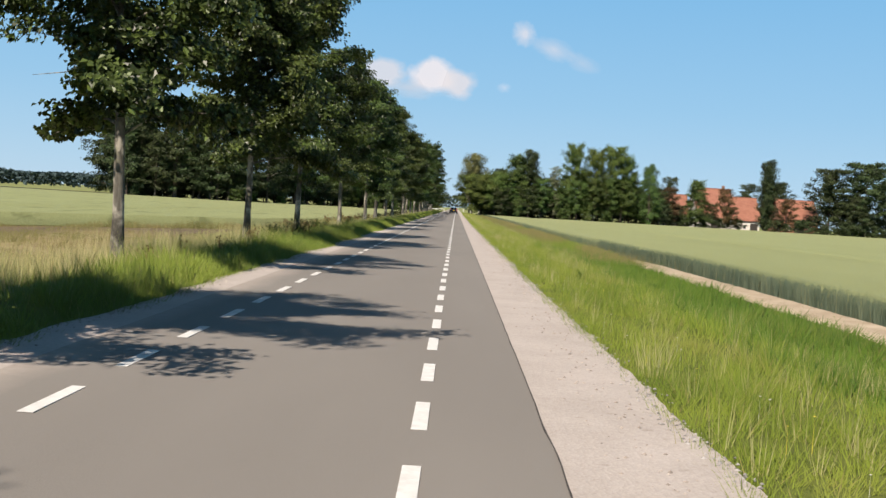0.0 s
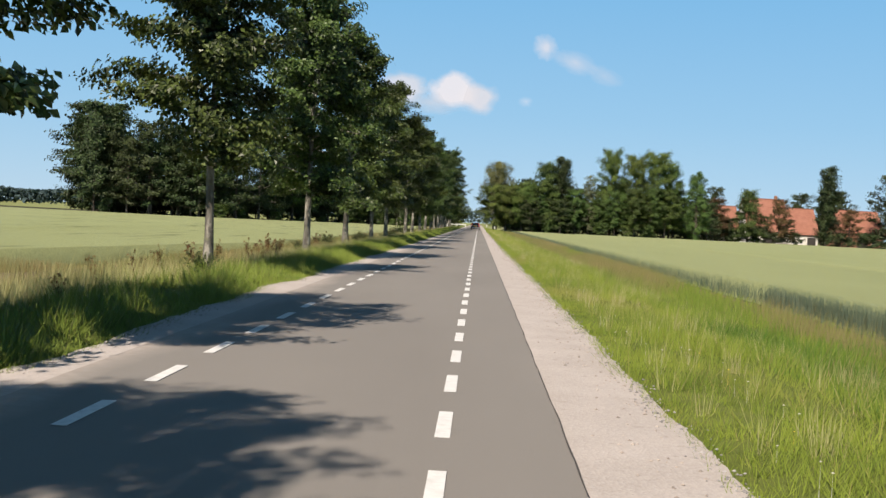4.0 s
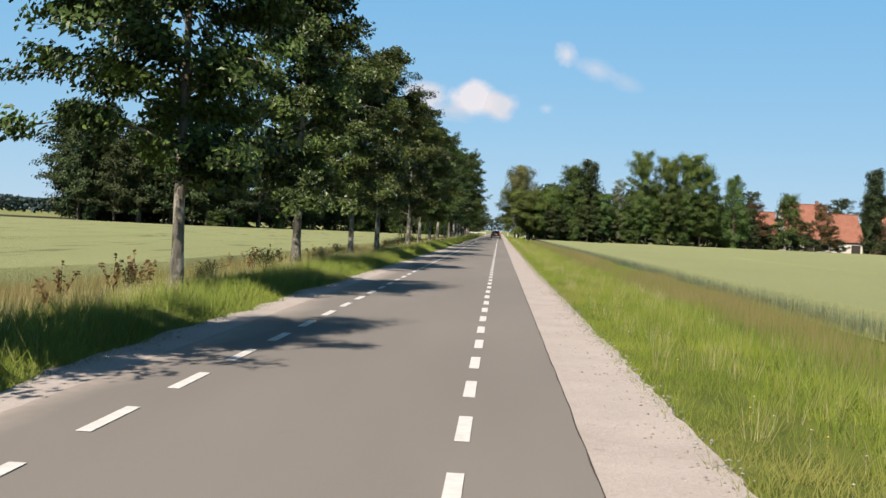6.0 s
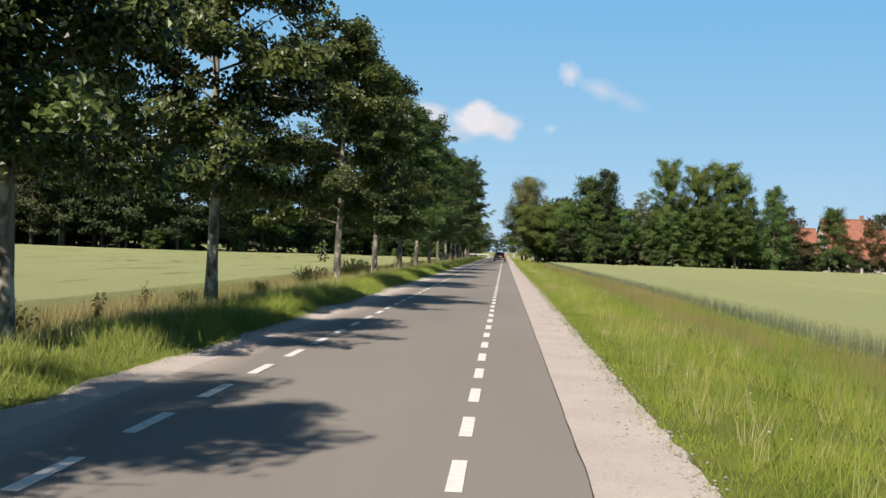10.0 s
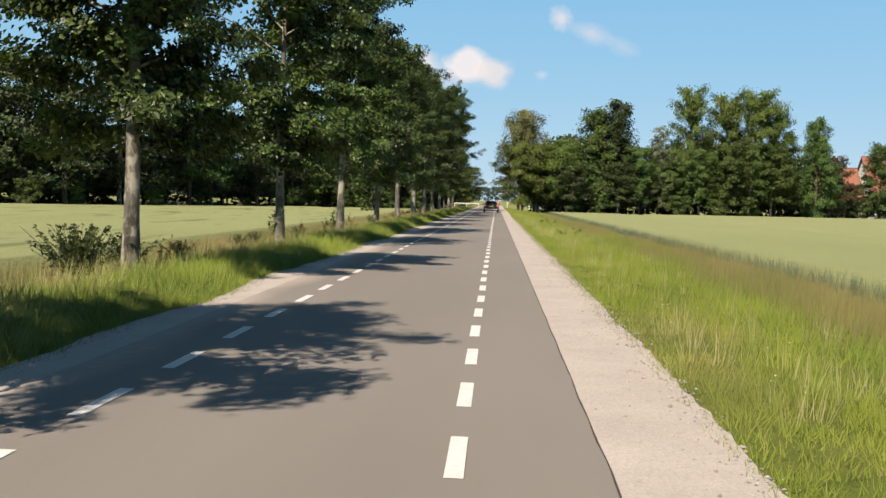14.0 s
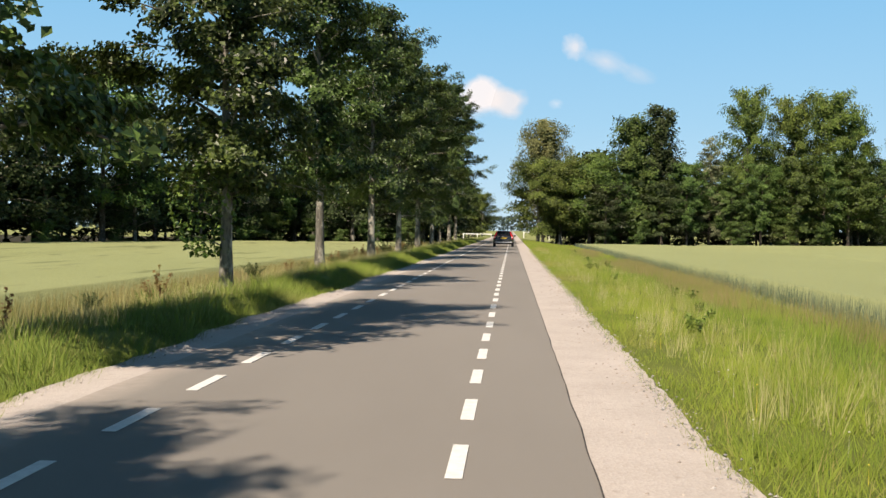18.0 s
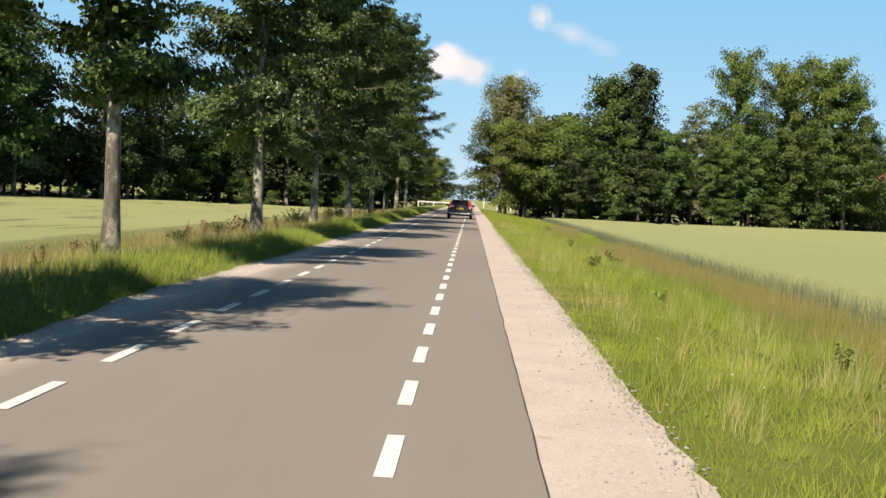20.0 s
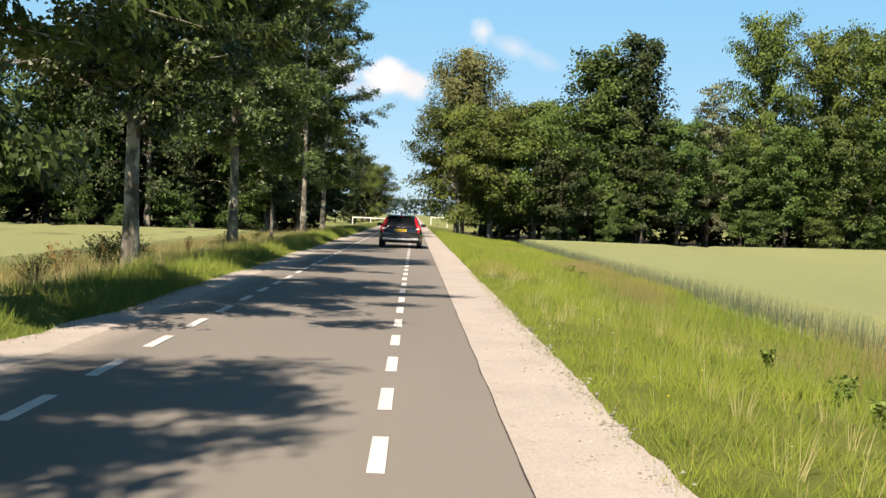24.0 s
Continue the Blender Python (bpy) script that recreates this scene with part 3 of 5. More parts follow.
blades(34000, left_fringe, lambda x, y, r: r.uniform(0.04, 0.15, len(x)), 0.011, 0.8, GRASS_L, "roadside_fringe", "short grass creeping onto the dusty shoulder", 1, seed=27)
blades(130000, left_edge, lambda x, y, r: (0.16 + 0.26 * mound(y)) * np.interp(y, (35, 60), (1.35, 1.0)) * np.clip((np.interp(y, EDGE_Y, EDGE_L) + 0.16 - x) / 0.5, 0.25, 1) * r.uniform(0.55, 1.2, len(x)), 0.011, 0.9, GRASS_L, "roadside_grass", "bright green grass bank under the avenue trees", 1, seed=7, tuft=(6500, 0.20))
blades(70000, uniform(-6.6, -4.7, -2, 285), lambda x, y, r: (0.14 + 0.22 * lumps(x, y)) * r.uniform(0.45, 1.25, len(x)), 0.013, 0.7, GRASS_L, "roadside_grass", "mixed grass in the verge below the trees", 1, seed=8, tuft=(3600, 0.24))
blades(12000, uniform(-9.0, -6.0, -2, 48), lambda x, y, r: (0.42 + 0.30 * lumps(x, y)) * r.uniform(0.6, 1.2, len(x)), 0.010, 0.35, GRASS_PALE, "seeding_grass", "tall pale yellow grass in seed behind the bank", 1, seed=29, tuft=(900, 0.22))
blades(20000, uniform(-7.4, -5.5, -2, 285), lambda x, y, r: (0.30 + 0.22 * lumps(x, y)) * r.uniform(0.6, 1.2, len(x)), 0.008, 0.4, GRASS_PALE, "seeding_grass", "pale seeding grass standing above the roadside bank", 1, seed=28, tuft=(1600, 0.16))
blades(60000, uniform(-10.0, -5.4, -2, 282), lambda x, y, r: (0.14 + 0.18 * patchy(x, y, 0.8, 0.35) + np.clip((-7.8 - x) * 0.10, 0, 0.2)) * r.uniform(0.45, 1.3, len(x)), 0.014, 0.7, GRASS_BROWN, "rough_grass", "low brownish grass and weeds behind the avenue trees", 1, seed=18, tuft=(3000, 0.28))
blades(26000, uniform(-19.0, -7.6, -2, 46), lambda x, y, r: (0.12 + 0.22 * patchy(x, y, 0.5, 0.4)) * r.uniform(0.4, 1.3, len(x)), 0.014, 0.7, GRASS_BROWN, "rough_grass", "short brown grass over the fallow corner of the field", 1, seed=26, tuft=(1800, 0.3))
blades(24000, uniform(-10.2, -5.8, -2, 280), lambda x, y, r: (0.26 + 0.2 * patchy(x, y, 0.6, 0.25) + np.clip((-7.8 - x) * 0.10, 0, 0.2)) * r.uniform(0.5, 1.3, len(x)), 0.009, 0.35, GRASS_DRY, "seeding_grass", "straw-coloured seeding grass along the field edge", 1, seed=9)
blades(60000, field_edge, lambda x, y, r: 0.80 - 0.42 * r.uniform(0, 1, len(x)), 0.016, 0.22, STALK, "wheat_edge", "blue-green wheat stalks at the field edge", 1, "wheat", seed=10, soft=False)
blades(40000, lambda r, n: (-9.2 - np.abs(r.normal(0, 0.8, n)), r.uniform(46, 266, n)), lambda x, y, r: r.uniform(0.45, 0.72, len(x)), 0.02, 0.2, GRASS_BROWN, "wheat_edge", "pale wheat stalks at the field edge", 1, "wheat", seed=11)



def corner(r, n):
    y = r.uniform(22, 80, n)
    return -np.interp(y, (30, 42, 58, 80), (26.0, 22.0, 14.0, 10.2)) + r.normal(0.2, 0.4, n), y


blades(16000, corner, lambda x, y, r: (0.12 + 0.42 * lumps(x * 0.5, y * 0.5)) * r.uniform(0.5, 1.1, len(x)), 0.02, 0.35, GRASS_BROWN, "rough_grass", "rough green grass along the corner of the wheat field", 1, seed=21)

# ---- avenue trees ----
def broad_egg(u):
    return 0.88 + 0.4 * u if u < 0.3 else 1.0 - 0.72 * ((u - 0.3) / 0.7) ** 2.2


def rounded(u):
    """Widest below the middle, with a domed top."""
    return 0.80 + 0.20 * math.sin(min(1.0, u / 0.4) * math.pi / 2) if u < 0.4 else 1.0 - 0.80 * ((u - 0.4) / 0.6) ** 1.9


def domed(u):
    return (1 - 0.93 * u ** 3.0) ** 0.5 * min(1, 0.65 + u * 1.6)


def full(u):
    return (1 - 0.92 * u ** 3.6) ** 0.55 * min(1, 0.6 + u * 1.4)


def pyramid(u):
    return min(1, 0.85 + u) * (1 - 0.88 * u ** 1.5)


def spire(u):
    return 0.10 + 0.90 * (1 - u) ** 0.8


def column(u):
    return 0.10 + 0.90 * math.sin(math.pi * min(1, u * 0.8 + 0.2)) ** 0.7


# along the road, trunk's x, height, crown's radius, lowest limb, trunk's radius, shortening towards the road
AVENUE_AT = (
    (-11.0, -6.6, 9.8, 2.57, 2.9, 0.125, 0.08), (0.4, -6.6, 9.6, 3.2, 2.7, 0.125, -0.12), (13.3, -6.6, 9.9, 3.0, 2.6, 0.125, 0.0), (25.9, -6.6, 9.8, 2.95, 2.6, 0.115, 0.04),
    (36.6, -6.65, 9.8, 3.4, 2.3, 0.125, 0.2), (52.1, -6.6, 9.8, 2.4, 2.6, 0.12, 0.15), (64.6, -6.25, 9.6, 3.1, 2.2, 0.13, 0.34), (78.4, -6.6, 10.6, 3.1, 2.3, 0.15, 0.3),
    (91.1, -6.6, 8.8, 2.95, 2.35, 0.13, 0.18), (101.0, -6.6, 11.0, 3.5, 2.5, 0.14, 0.06), (117.4, -6.35, 10.0, 3.3, 2.2, 0.15, 0.12), (131.0, -6.6, 10.4, 3.2, 2.3, 0.155, 0.24),
    (144.1, -6.6, 10.4, 3.1, 2.3, 0.15, 0.22), (156.5, -6.6, 11.8, 3.5, 2.3, 0.165, 0.1), (170.0, -6.6, 10.8, 3.1, 2.3, 0.15, 0.24), (182.1, -6.6, 11.9, 3.0, 3.0, 0.165, 0.22),
    (195.6, -6.6, 12.2, 2.6, 2.8, 0.185, 0.25), (207.7, -6.6, 12.8, 4.1, 2.3, 0.17, 0.05), (220.4, -6.6, 13.2, 4.1, 3.3, 0.19, 0.2), (234.0, -6.6, 13.6, 3.8, 3.2, 0.185, 0.24),
    (244.5, -6.6, 7.6, 1.5, 2.0, 0.08, 0.28), (258.0, -6.6, 17.4, 4.17, 3.2, 0.18, 0.28), (271.0, -6.6, 18.0, 4.65, 3.0, 0.18, 0.28),
)
for i, (y, x, h, rad, low, thick, shy) in enumerate(AVENUE_AT):
    old = y > 185
    meshes = grow(400 + i, h, thick, low, rad, broad_egg if old else rounded, 46, 10, 66 if y in (52.1, 195.6) else (112 if old or y in (0.4, 13.3, 25.9, 36.6, 78.4, 101.0, 117.4, 131.0, 156.5) else 92) if rad > 2 else 40, 0.160 if old else 0.150, LEAF_ELDER if old else LEAF_AVENUE, BARK, (0.20, 0.12), (-0.05 if 60 < y < 160 else 0.05, 0.9), lean=0.5, low=0.15, split=True, shy=shy)
    place_tree("avenue_tree", meshes, pose(x, y, 0.0, 0, 0, random.uniform(-25, 25)), "tall old avenue tree with grey bark and dense crown" if old else "slender avenue tree with grey bark and dark green crown", "tree", "avenue trees")

# ---- woods ----
WOOD = {
    "broad": grow(60, 16, 0.28, 2.2, 5.4, domed, 44, 9, 16, 0.40, LEAF_DARK, BARK_DARK, (0.55, 0.22)),
    "round": grow(61, 14, 0.25, 1.9, 4.8, domed, 40, 9, 16, 0.38, LEAF_DARK, BARK_DARK, (0.5, 0.2)),
    "fine": grow(71, 13, 0.20, 1.6, 4.4, full, 44, 9, 22, 0.27, LEAF_DARK, BARK, (0.42, 0.24), (0.05, 0.8)),
    "edge": grow(72, 12, 0.27, 2.2, 5.2, domed, 52, 12, 30, 0.26, LEAF_EDGE, BARK, (0.45, 0.25), (-0.12, 0.65)),
    "front": grow(73, 14, 0.25, 3.2, 4.8, domed, 46, 11, 24, 0.33, LEAF_FRONT, BARK_DARK, (0.38, 0.22), (0.0, 0.65)),
    "tall": grow(62, 20, 0.32, 2.6, 5.4, full, 64, 12, 28, 0.32, LEAF_MID, BARK_DARK, (0.46, 0.34), (0.1, 0.8)),
    "cone": grow(63, 17, 0.26, 1.0, 4.9, pyramid, 66, 12, 28, 0.30, LEAF_FRONT, BARK_DARK, (0.42, 0.28), (0.0, 0.4)),
    "conifer": grow(68, 16, 0.18, 1.5, 3.3, spire, 62, 9, 20, 0.22, LEAF_PINE, BARK_DARK, (0.26, 0.10), (-0.1, 0.15), bare=0.16),
    "poplar": grow(64, 20, 0.22, 0.6, 2.3, column, 66, 10, 22, 0.29, LEAF_DARK, BARK_DARK, (0.34, 0.3), (1.0, 1.6)),
    "birch": grow(65, 16, 0.2, 4.5, 4.2, domed, 64, 12, 36, 0.24, LEAF_LIGHT, BARK, (0.34, 0.30), (0.2, 0.7), hang=0.25, low=0.25),
    "rust": grow(66, 11, 0.2, 1.0, 4.0, broad_egg, 36, 9, 15, 0.36, LEAF_RUST, BARK_DARK, (0.45, 0.25)),
    "dense": grow(74, 16, 0.28, 0.3, 5.6, full, 62, 10, 20, 0.46, LEAF_DARK, BARK_DARK, (0.55, 0.22)),
    "back": grow(75, 14, 0.25, 1.5, 4.8, domed, 26, 8, 9, 0.75, LEAF_DARK, BARK_DARK, (0.6, 0.3)),
    "shrub": grow(67, 5, 0.08, 0.1, 3.0, domed, 20, 8, 10, 0.42, LEAF_DARK, BARK_DARK, (0.4, 0.2), (0.1, 0.9)),
    "bush": grow(69, 4, 0.06, 0.1, 2.2, domed, 26, 9, 18, 0.20, LEAF_FRONT, BARK_DARK, (0.28, 0.12), (0.1, 0.9)),
}
KIND = {"back": ("tree", "dark green deciduous tree deep in the wood"), "broad": ("tree", "broad dark green deciduous tree in the wood"), "round": ("tree", "round-crowned dark green tree in the wood"), "tall": ("tree", "tall green deciduous tree above the wood"), "cone": ("tree", "dense conical green tree at the wood's edge"), "conifer": ("conifer", "slim pale conifer with a bare whorled top"), "poplar": ("poplar", "narrow upright dark poplar"), "birch": ("birch", "olive-brown birch with a rounded drooping crown"), "rust": ("tree", "copper-leaved tree beside the farm"), "front": ("tree", "leafy green tree at the front of the wood"), "edge": ("tree", "spreading green tree with bare trunk beside the road"), "fine": ("tree", "dark green deciduous tree with a low crown in the wood"), "dense": ("tree", "dense dark green tree leafy down to the ground"), "shrub": ("shrub", "dense dark green shrub at the wood's edge"), "bush": ("bush", "green bush with sunlit leaves under the wood's edge")}
NATURAL = {"back": 14, "dense": 16, "broad": 16, "round": 14, "tall": 20, "cone": 17, "conifer": 16, "poplar": 20, "birch": 16, "rust": 11, "shrub": 5, "fine": 13, "edge": 12, "front": 14, "bush": 4}


def wood_tree(kind, x, y, h, wide=1.0, group="wood"):
    s = h / NATURAL[kind]
    cat, label = KIND[kind]
    return place_tree({"poplar": "poplar", "birch": "birch", "conifer": "conifer", "shrub": "shrub", "bush": "bush"}.get(kind, "tree"), WOOD[kind], pose(x, y, -0.66 if abs(x) > 9 else -0.4, 0, 0, random.uniform(0, 360)), label, cat, group, (s * wide, s * wide, s))


# wood on the right behind the field, and the farm's trees
for kind, x, y, h, wide in (
    ("edge", 3.6, 288, 11.0, 1.05), ("edge", 6.6, 289, 11.4, 1.05), ("birch", 4.5, 297, 17.4, 0.98), ("edge", 10.6, 290, 11.6, 1.0), ("round", 7.0, 308, 12, 1.0), ("front", 12.4, 294, 12.8, 0.9),
    ("cone", 16.8, 294, 18.6, 1.22), ("front", 16.0, 292, 10.0, 0.9), ("front", 24.0, 292, 11.5, 0.95), ("front", 20.0, 290.5, 9.0, 1.0), ("conifer", 27.6, 295, 16.6, 1.0), ("poplar", 20.6, 294.5, 19.9, 1.35),
    ("tall", 33.2, 297, 22.2, 0.68), ("front", 30.2, 293, 9.5, 0.9), ("front", 34.0, 292, 11.5, 1.0), ("front", 39.0, 293, 12.5, 1.0), ("front", 47.5, 298, 12.5, 1.1), ("tall", 39.6, 298, 21.2, 0.85), ("tall", 45.6, 301, 22.4, 0.88), ("tall", 49.5, 303, 19.5, 0.7), ("front", 43.5, 296, 13.0, 1.0),
    ("cone", 55.8, 300, 18.3, 0.78), ("broad", 50.5, 303, 13.0, 1.0), ("round", 60.0, 306, 10.5, 1.0), ("rust", 66.3, 324, 12.2, 0.95), ("round", 74.0, 362, 17.0, 0.7),
    ("bush", 17.0, 287.5, 3.6, 1.0), ("bush", 13.0, 288.5, 3.0, 1.1), ("bush", 30.5, 289, 3.6, 1.2), ("bush", 36.5, 290, 3.2, 1.2), ("bush", 42.5, 293.5, 3.6, 1.2),
    ("cone", 74.6, 322, 15.6, 1.15), ("rust", 83.2, 322, 12.8, 0.8), ("poplar", 97.2, 325, 23.0, 1.25), ("poplar", 104.5, 352, 17.5, 0.9), ("round", 86.0, 323, 7.5, 1.0), ("round", 79.8, 323, 8.0, 0.9), ("round", 69.5, 323, 7.0, 1.0),
    ("dense", 109.5, 356, 17.0, 1.0), ("dense", 118.5, 330, 21.0, 1.05), ("dense", 129.0, 328, 23.5, 1.1), ("dense", 124.5, 325, 13.0, 1.2), ("dense", 140.0, 328, 22.5, 1.1),
    ("round", 153.0, 340, 18.0, 1.1), ("broad", 165.0, 344, 21.0, 1.1), ("rust", 103.6, 325, 10.8, 1.0), ("round", 107.0, 382, 17, 0.9),
):
    wood_tree(kind, x, y, h, wide)
for i in range(24):
    x = 13 + i * 2.4 + random.uniform(-0.8, 0.8)
    wood_tree("round" if i % 3 == 0 else "shrub", x, end_right(x) + (12 if i % 3 == 0 else 20) + random.uniform(-1, 6), random.uniform(6.5, 9.5), 1.2)
for i in range(26):
    x = 58 + i * 3.0 + random.uniform(-0.8, 0.8)
    if not 89 < x < 95.5:
        wood_tree("shrub", x, 322.5 + random.uniform(-1, 1), random.uniform(2.4, 5.0), 1.0 if x > 72 else 0.8, "farm hedge")
for i in range(12):
    x = 8 + i * 5.0 + random.uniform(-1, 1)
    wood_tree("back", x, end_right(x) + 30 + random.uniform(-3, 8), random.uniform(12, 15))
# wood on the left behind the field; its far corner runs back from the road
def wood_left(x):
    return end_left(x) + max(0.0, -70.0 - x) * 2.6


for i in range(30):
    x = -80 + i * 2.45
    near = x > -48
    wood_tree(("fine", "fine", "front", "fine", "broad")[i % 5] if near else ("broad", "round", "broad", "round")[i % 4], x + random.uniform(-0.8, 0.8), wood_left(x) + 5 + random.uniform(0, 5), 15.4 * random.uniform(0.74, 1.16), random.uniform(0.9, 1.15))
wood_tree("dense", -80.0, 243, 22.0, 1.05)
wood_tree("dense", -88.0, 264, 21.0, 1.05)
wood_tree("dense", -70.5, 222, 20.5, 0.95)
wood_tree("round", -60.5, 218, 17.5, 1.1)
for i in range(9):
    x = -78 + i * 8.0
    wood_tree("shrub", x, wood_left(x) + 8 + random.uniform(0, 4), random.uniform(2.5, 4.5))
for i in range(13):
    x = -80 + i * 5.4
    wood_tree("back", x, wood_left(x) + 13 + random.uniform(0, 5), random.uniform(11, 14))
for i in range(34):
    x = -82 + i * 2.2
    wood_tree("shrub", x, wood_left(x) + 20 + random.uniform(0, 5), random.uniform(5.5, 8), 1.5)
for i in range(11):
    x = -47 + i * 3.4 + random.uniform(-1, 1)
    wood_tree("bush", x, end_left(x) + 3.0 + random.uniform(0, 2.5), random.uniform(1.6, 3.6), random.uniform(0.9, 1.3))
for y in (276, 284, 292, 301):
    wood_tree("fine", -10.5 + random.uniform(-2, 1), y, 13)
for i in range(9):
    wood_tree("shrub", 8.0 + i * 1.9 + random.uniform(-0.6, 0.6), 306 + 5 * (i % 3) + random.uniform(-2, 2), random.uniform(4.5, 7.0), 1.3)
# beyond the crossing
for i in range(11):
    wood_tree("shrub", -44 + i * 3.6 + random.uniform(-0.8, 0.8), 393 + random.uniform(-2, 2), random.uniform(3.5, 6.0), 1.4, "far hedge")
    wood_tree("shrub", 8.5 + i * 3.6 + random.uniform(-0.8, 0.8), 393 + random.uniform(-2, 2), random.uniform(3.5, 6.0), 1.4, "far hedge")
wood_tree("edge", -6.4, 376, 9.6, 0.8, "far avenue")
for y in (384, 410, 445, 490, 540):
    wood_tree("round", -12 + random.uniform(-1, 1), y + 8, 14, 0.8, "far avenue")
    wood_tree("round", 14.5 + random.uniform(-1, 1), y + 6, 15, 0.9, "far avenue")

# ---- road markings ----
def dash_mesh():
    bm = bmesh.new()
    box(bm, -0.055, 0.055, 0.0, 1.0, 0.0, 0.004)
    return mesh_bm("edge_dash", bm, PAINT)


DASH = dash_mesh()
for x, left in ((-0.247, False), (-2.84, True)):
    for k in range(150):
        y = -14.0 + 2.0 * k
        if left:
            y += float(np.interp(y, (0, 60, 115, 140, 200), (1.78, 1.56, 1.24, 1.16, 1.10)))
        ob = new("edge_dash", DASH)
        ob.parent = road
        ob.matrix_basis = pose(x + random.uniform(-0.006, 0.006), y, 0.004)

# dark seam where the asphalt edge has broken away
def seam_mesh():
    vs, fs = [], []
    ys = np.arange(-12, 240, 0.25)
    for y in ys:
        e = ROAD_R + ragged(y, 9)
        w = max(0.001, 0.001 + 0.010 * (0.35 + noise.noise((y * 1.7, 4, 4))))
        vs += [(e - w, y, 0.0045), (e + 0.007, y, 0.0045)]
    fs = [(2 * j, 2 * j + 1, 2 * j + 3, 2 * j + 2) for j in range(len(ys) - 1)]
    return mesh_np("edge_seam", vs, fs, plain("tar", (0.05, 0.045, 0.042), 0.9))


part("edge_seam", seam_mesh(), None, road, "dark broken asphalt edge")


# ---- loose stones on the shoulder ----
def stones(n, x_of, y0, y1, name, label, seed, size=(0.006, 0.02), tint=((0.22, 0.19, 0.165), (0.46, 0.40, 0.35))):
    r = np.random.default_rng(seed)
    y = r.uniform(y0, y1, n)
    x = x_of(r, n, y)
    s = r.uniform(*size, n)
    o = np.array([(1, 0, 0), (-1, 0, 0), (0, 1, 0), (0, -1, 0), (0, 0, 0.7), (0, 0, -0.7)])
    v = np.stack([x, y, np.full(n, -0.006)], 1)[:, None, :] + o[None] * s[:, None, None] * r.uniform(0.7, 1.3, (n, 6, 1))
    f = np.array([(0, 2, 4), (2, 1, 4), (1, 3, 4), (3, 0, 4), (2, 0, 5), (1, 2, 5), (3, 1, 5), (0, 3, 5)])
    f = (np.arange(n)[:, None, None] * 6 + f[None]).reshape(-1, 3)
    m = Mat("stone", 0.9, 0.2)
    m.color(m.ramp(m.island(), (0.0, tint[0]), (1.0, tint[1])))
    ob = new(name, mesh_np(name, v.reshape(-1, 3), f, m.m))
    return tagged(ob, label, "gravel", kind="stuff")


stones(3000, lambda r, n, y: 1.45 - np.abs(r.normal(0, 0.25, n)), -5, 215, "gravel_stones", "loose pale pebbles along the shoulder's grass edge", 21)
stones(9000, lambda r, n, y: np.interp(y, EDGE_Y, EDGE_R) + r.normal(-0.06, 0.07, n), -5, 215, "gravel_chips", "grey stone chips where the shoulder meets the grass", 22, (0.006, 0.019), ((0.17, 0.16, 0.155), (0.40, 0.38, 0.365)))
stones(4000, lambda r, n, y: np.interp(y, EDGE_Y, EDGE_L) + np.abs(r.normal(0.05, 0.12, n)), -2, 230, "gravel_chips", "stone chips at the foot of the grass bank", 23, (0.007, 0.02), ((0.20, 0.18, 0.16), (0.46, 0.42, 0.38)))


# ---- wildflowers in the verge ----
def wildflowers(n, x0, x1, name, label, tint, seed):
    r = np.random.default_rng(seed)
    x, y, h, a = r.uniform(x0, x1, n), r.uniform(-5, 215, n), r.uniform(0.12, 0.28, n), r.uniform(0.008, 0.015, n)
    z = np.array([profile(v) for v in x])
    o = np.array([(1, 0, 0), (-1, 0, 0), (0, 1, 0), (0, -1, 0), (0, 0, 0.5), (0, 0, -0.5)])
    head = np.stack([x, y, z + h], 1)[:, None, :] + o[None] * a[:, None, None]
    stalk = np.stack([np.stack([x - 0.002, y, z], 1), np.stack([x + 0.002, y, z], 1), np.stack([x, y, z + h], 1)], 1)
    f = np.array([(0, 2, 4), (2, 1, 4), (1, 3, 4), (3, 0, 4), (2, 0, 5), (1, 2, 5), (3, 1, 5), (0, 3, 5), (6, 7, 8)])
    f = (np.arange(n)[:, None, None] * 9 + f[None]).reshape(-1, 3)
    ob = new(name, mesh_np(name, np.concatenate([head, stalk], 1).reshape(-1, 3), f, plain(name, tint, 0.7)))
    return tagged(ob, label, "flower", kind="stuff")


wildflowers(220, 1.8, 2.8, "clover_flowers", "small white clover heads scattered in the verge grass", (0.50, 0.49, 0.40), 41)
wildflowers(120, 1.9, 3.4, "yellow_flowers", "tiny yellow flowers scattered in the verge grass", (0.60, 0.48, 0.06), 42)


# ---- dirt track at the field edge ----
def track_mesh():
    m = Mat("sand", 0.95, 0.1)
    m.color(m.ramp(m.noise(1.5, 6), (0.3, (0.34, 0.27, 0.19)), (0.7, (0.48, 0.40, 0.30)))).bump(m.noise(12, 6), 0.7, 0.04)
    vs, fs = [], []
    ys = np.arange(-30, 44, 0.5)
    for y in ys:
        c, w = 8.75 + 0.1 * math.sin(y * 0.12), 0.68 * min(1.0, (44.5 - y) / 6.0)
        for i in range(7):
            u = i / 3 - 1
            x = c + u * w * (1 + 0.15 * noise.noise((y * 0.6, i, 1)))
            vs.append((x, y, -0.50 + 0.05 * u * u - 0.03 * abs(abs(u) - 0.5) + 0.02 * noise.noise((x * 2, y * 2, 0)) - (0.12 if abs(u) == 1 else 0)))
    for j in range(len(ys) - 1):
        for i in range(6):
            a = j * 7 + i
            fs.append((a, a + 1, a + 8, a + 7))
    return mesh_np("dirt_track", vs, fs, m.m, True)


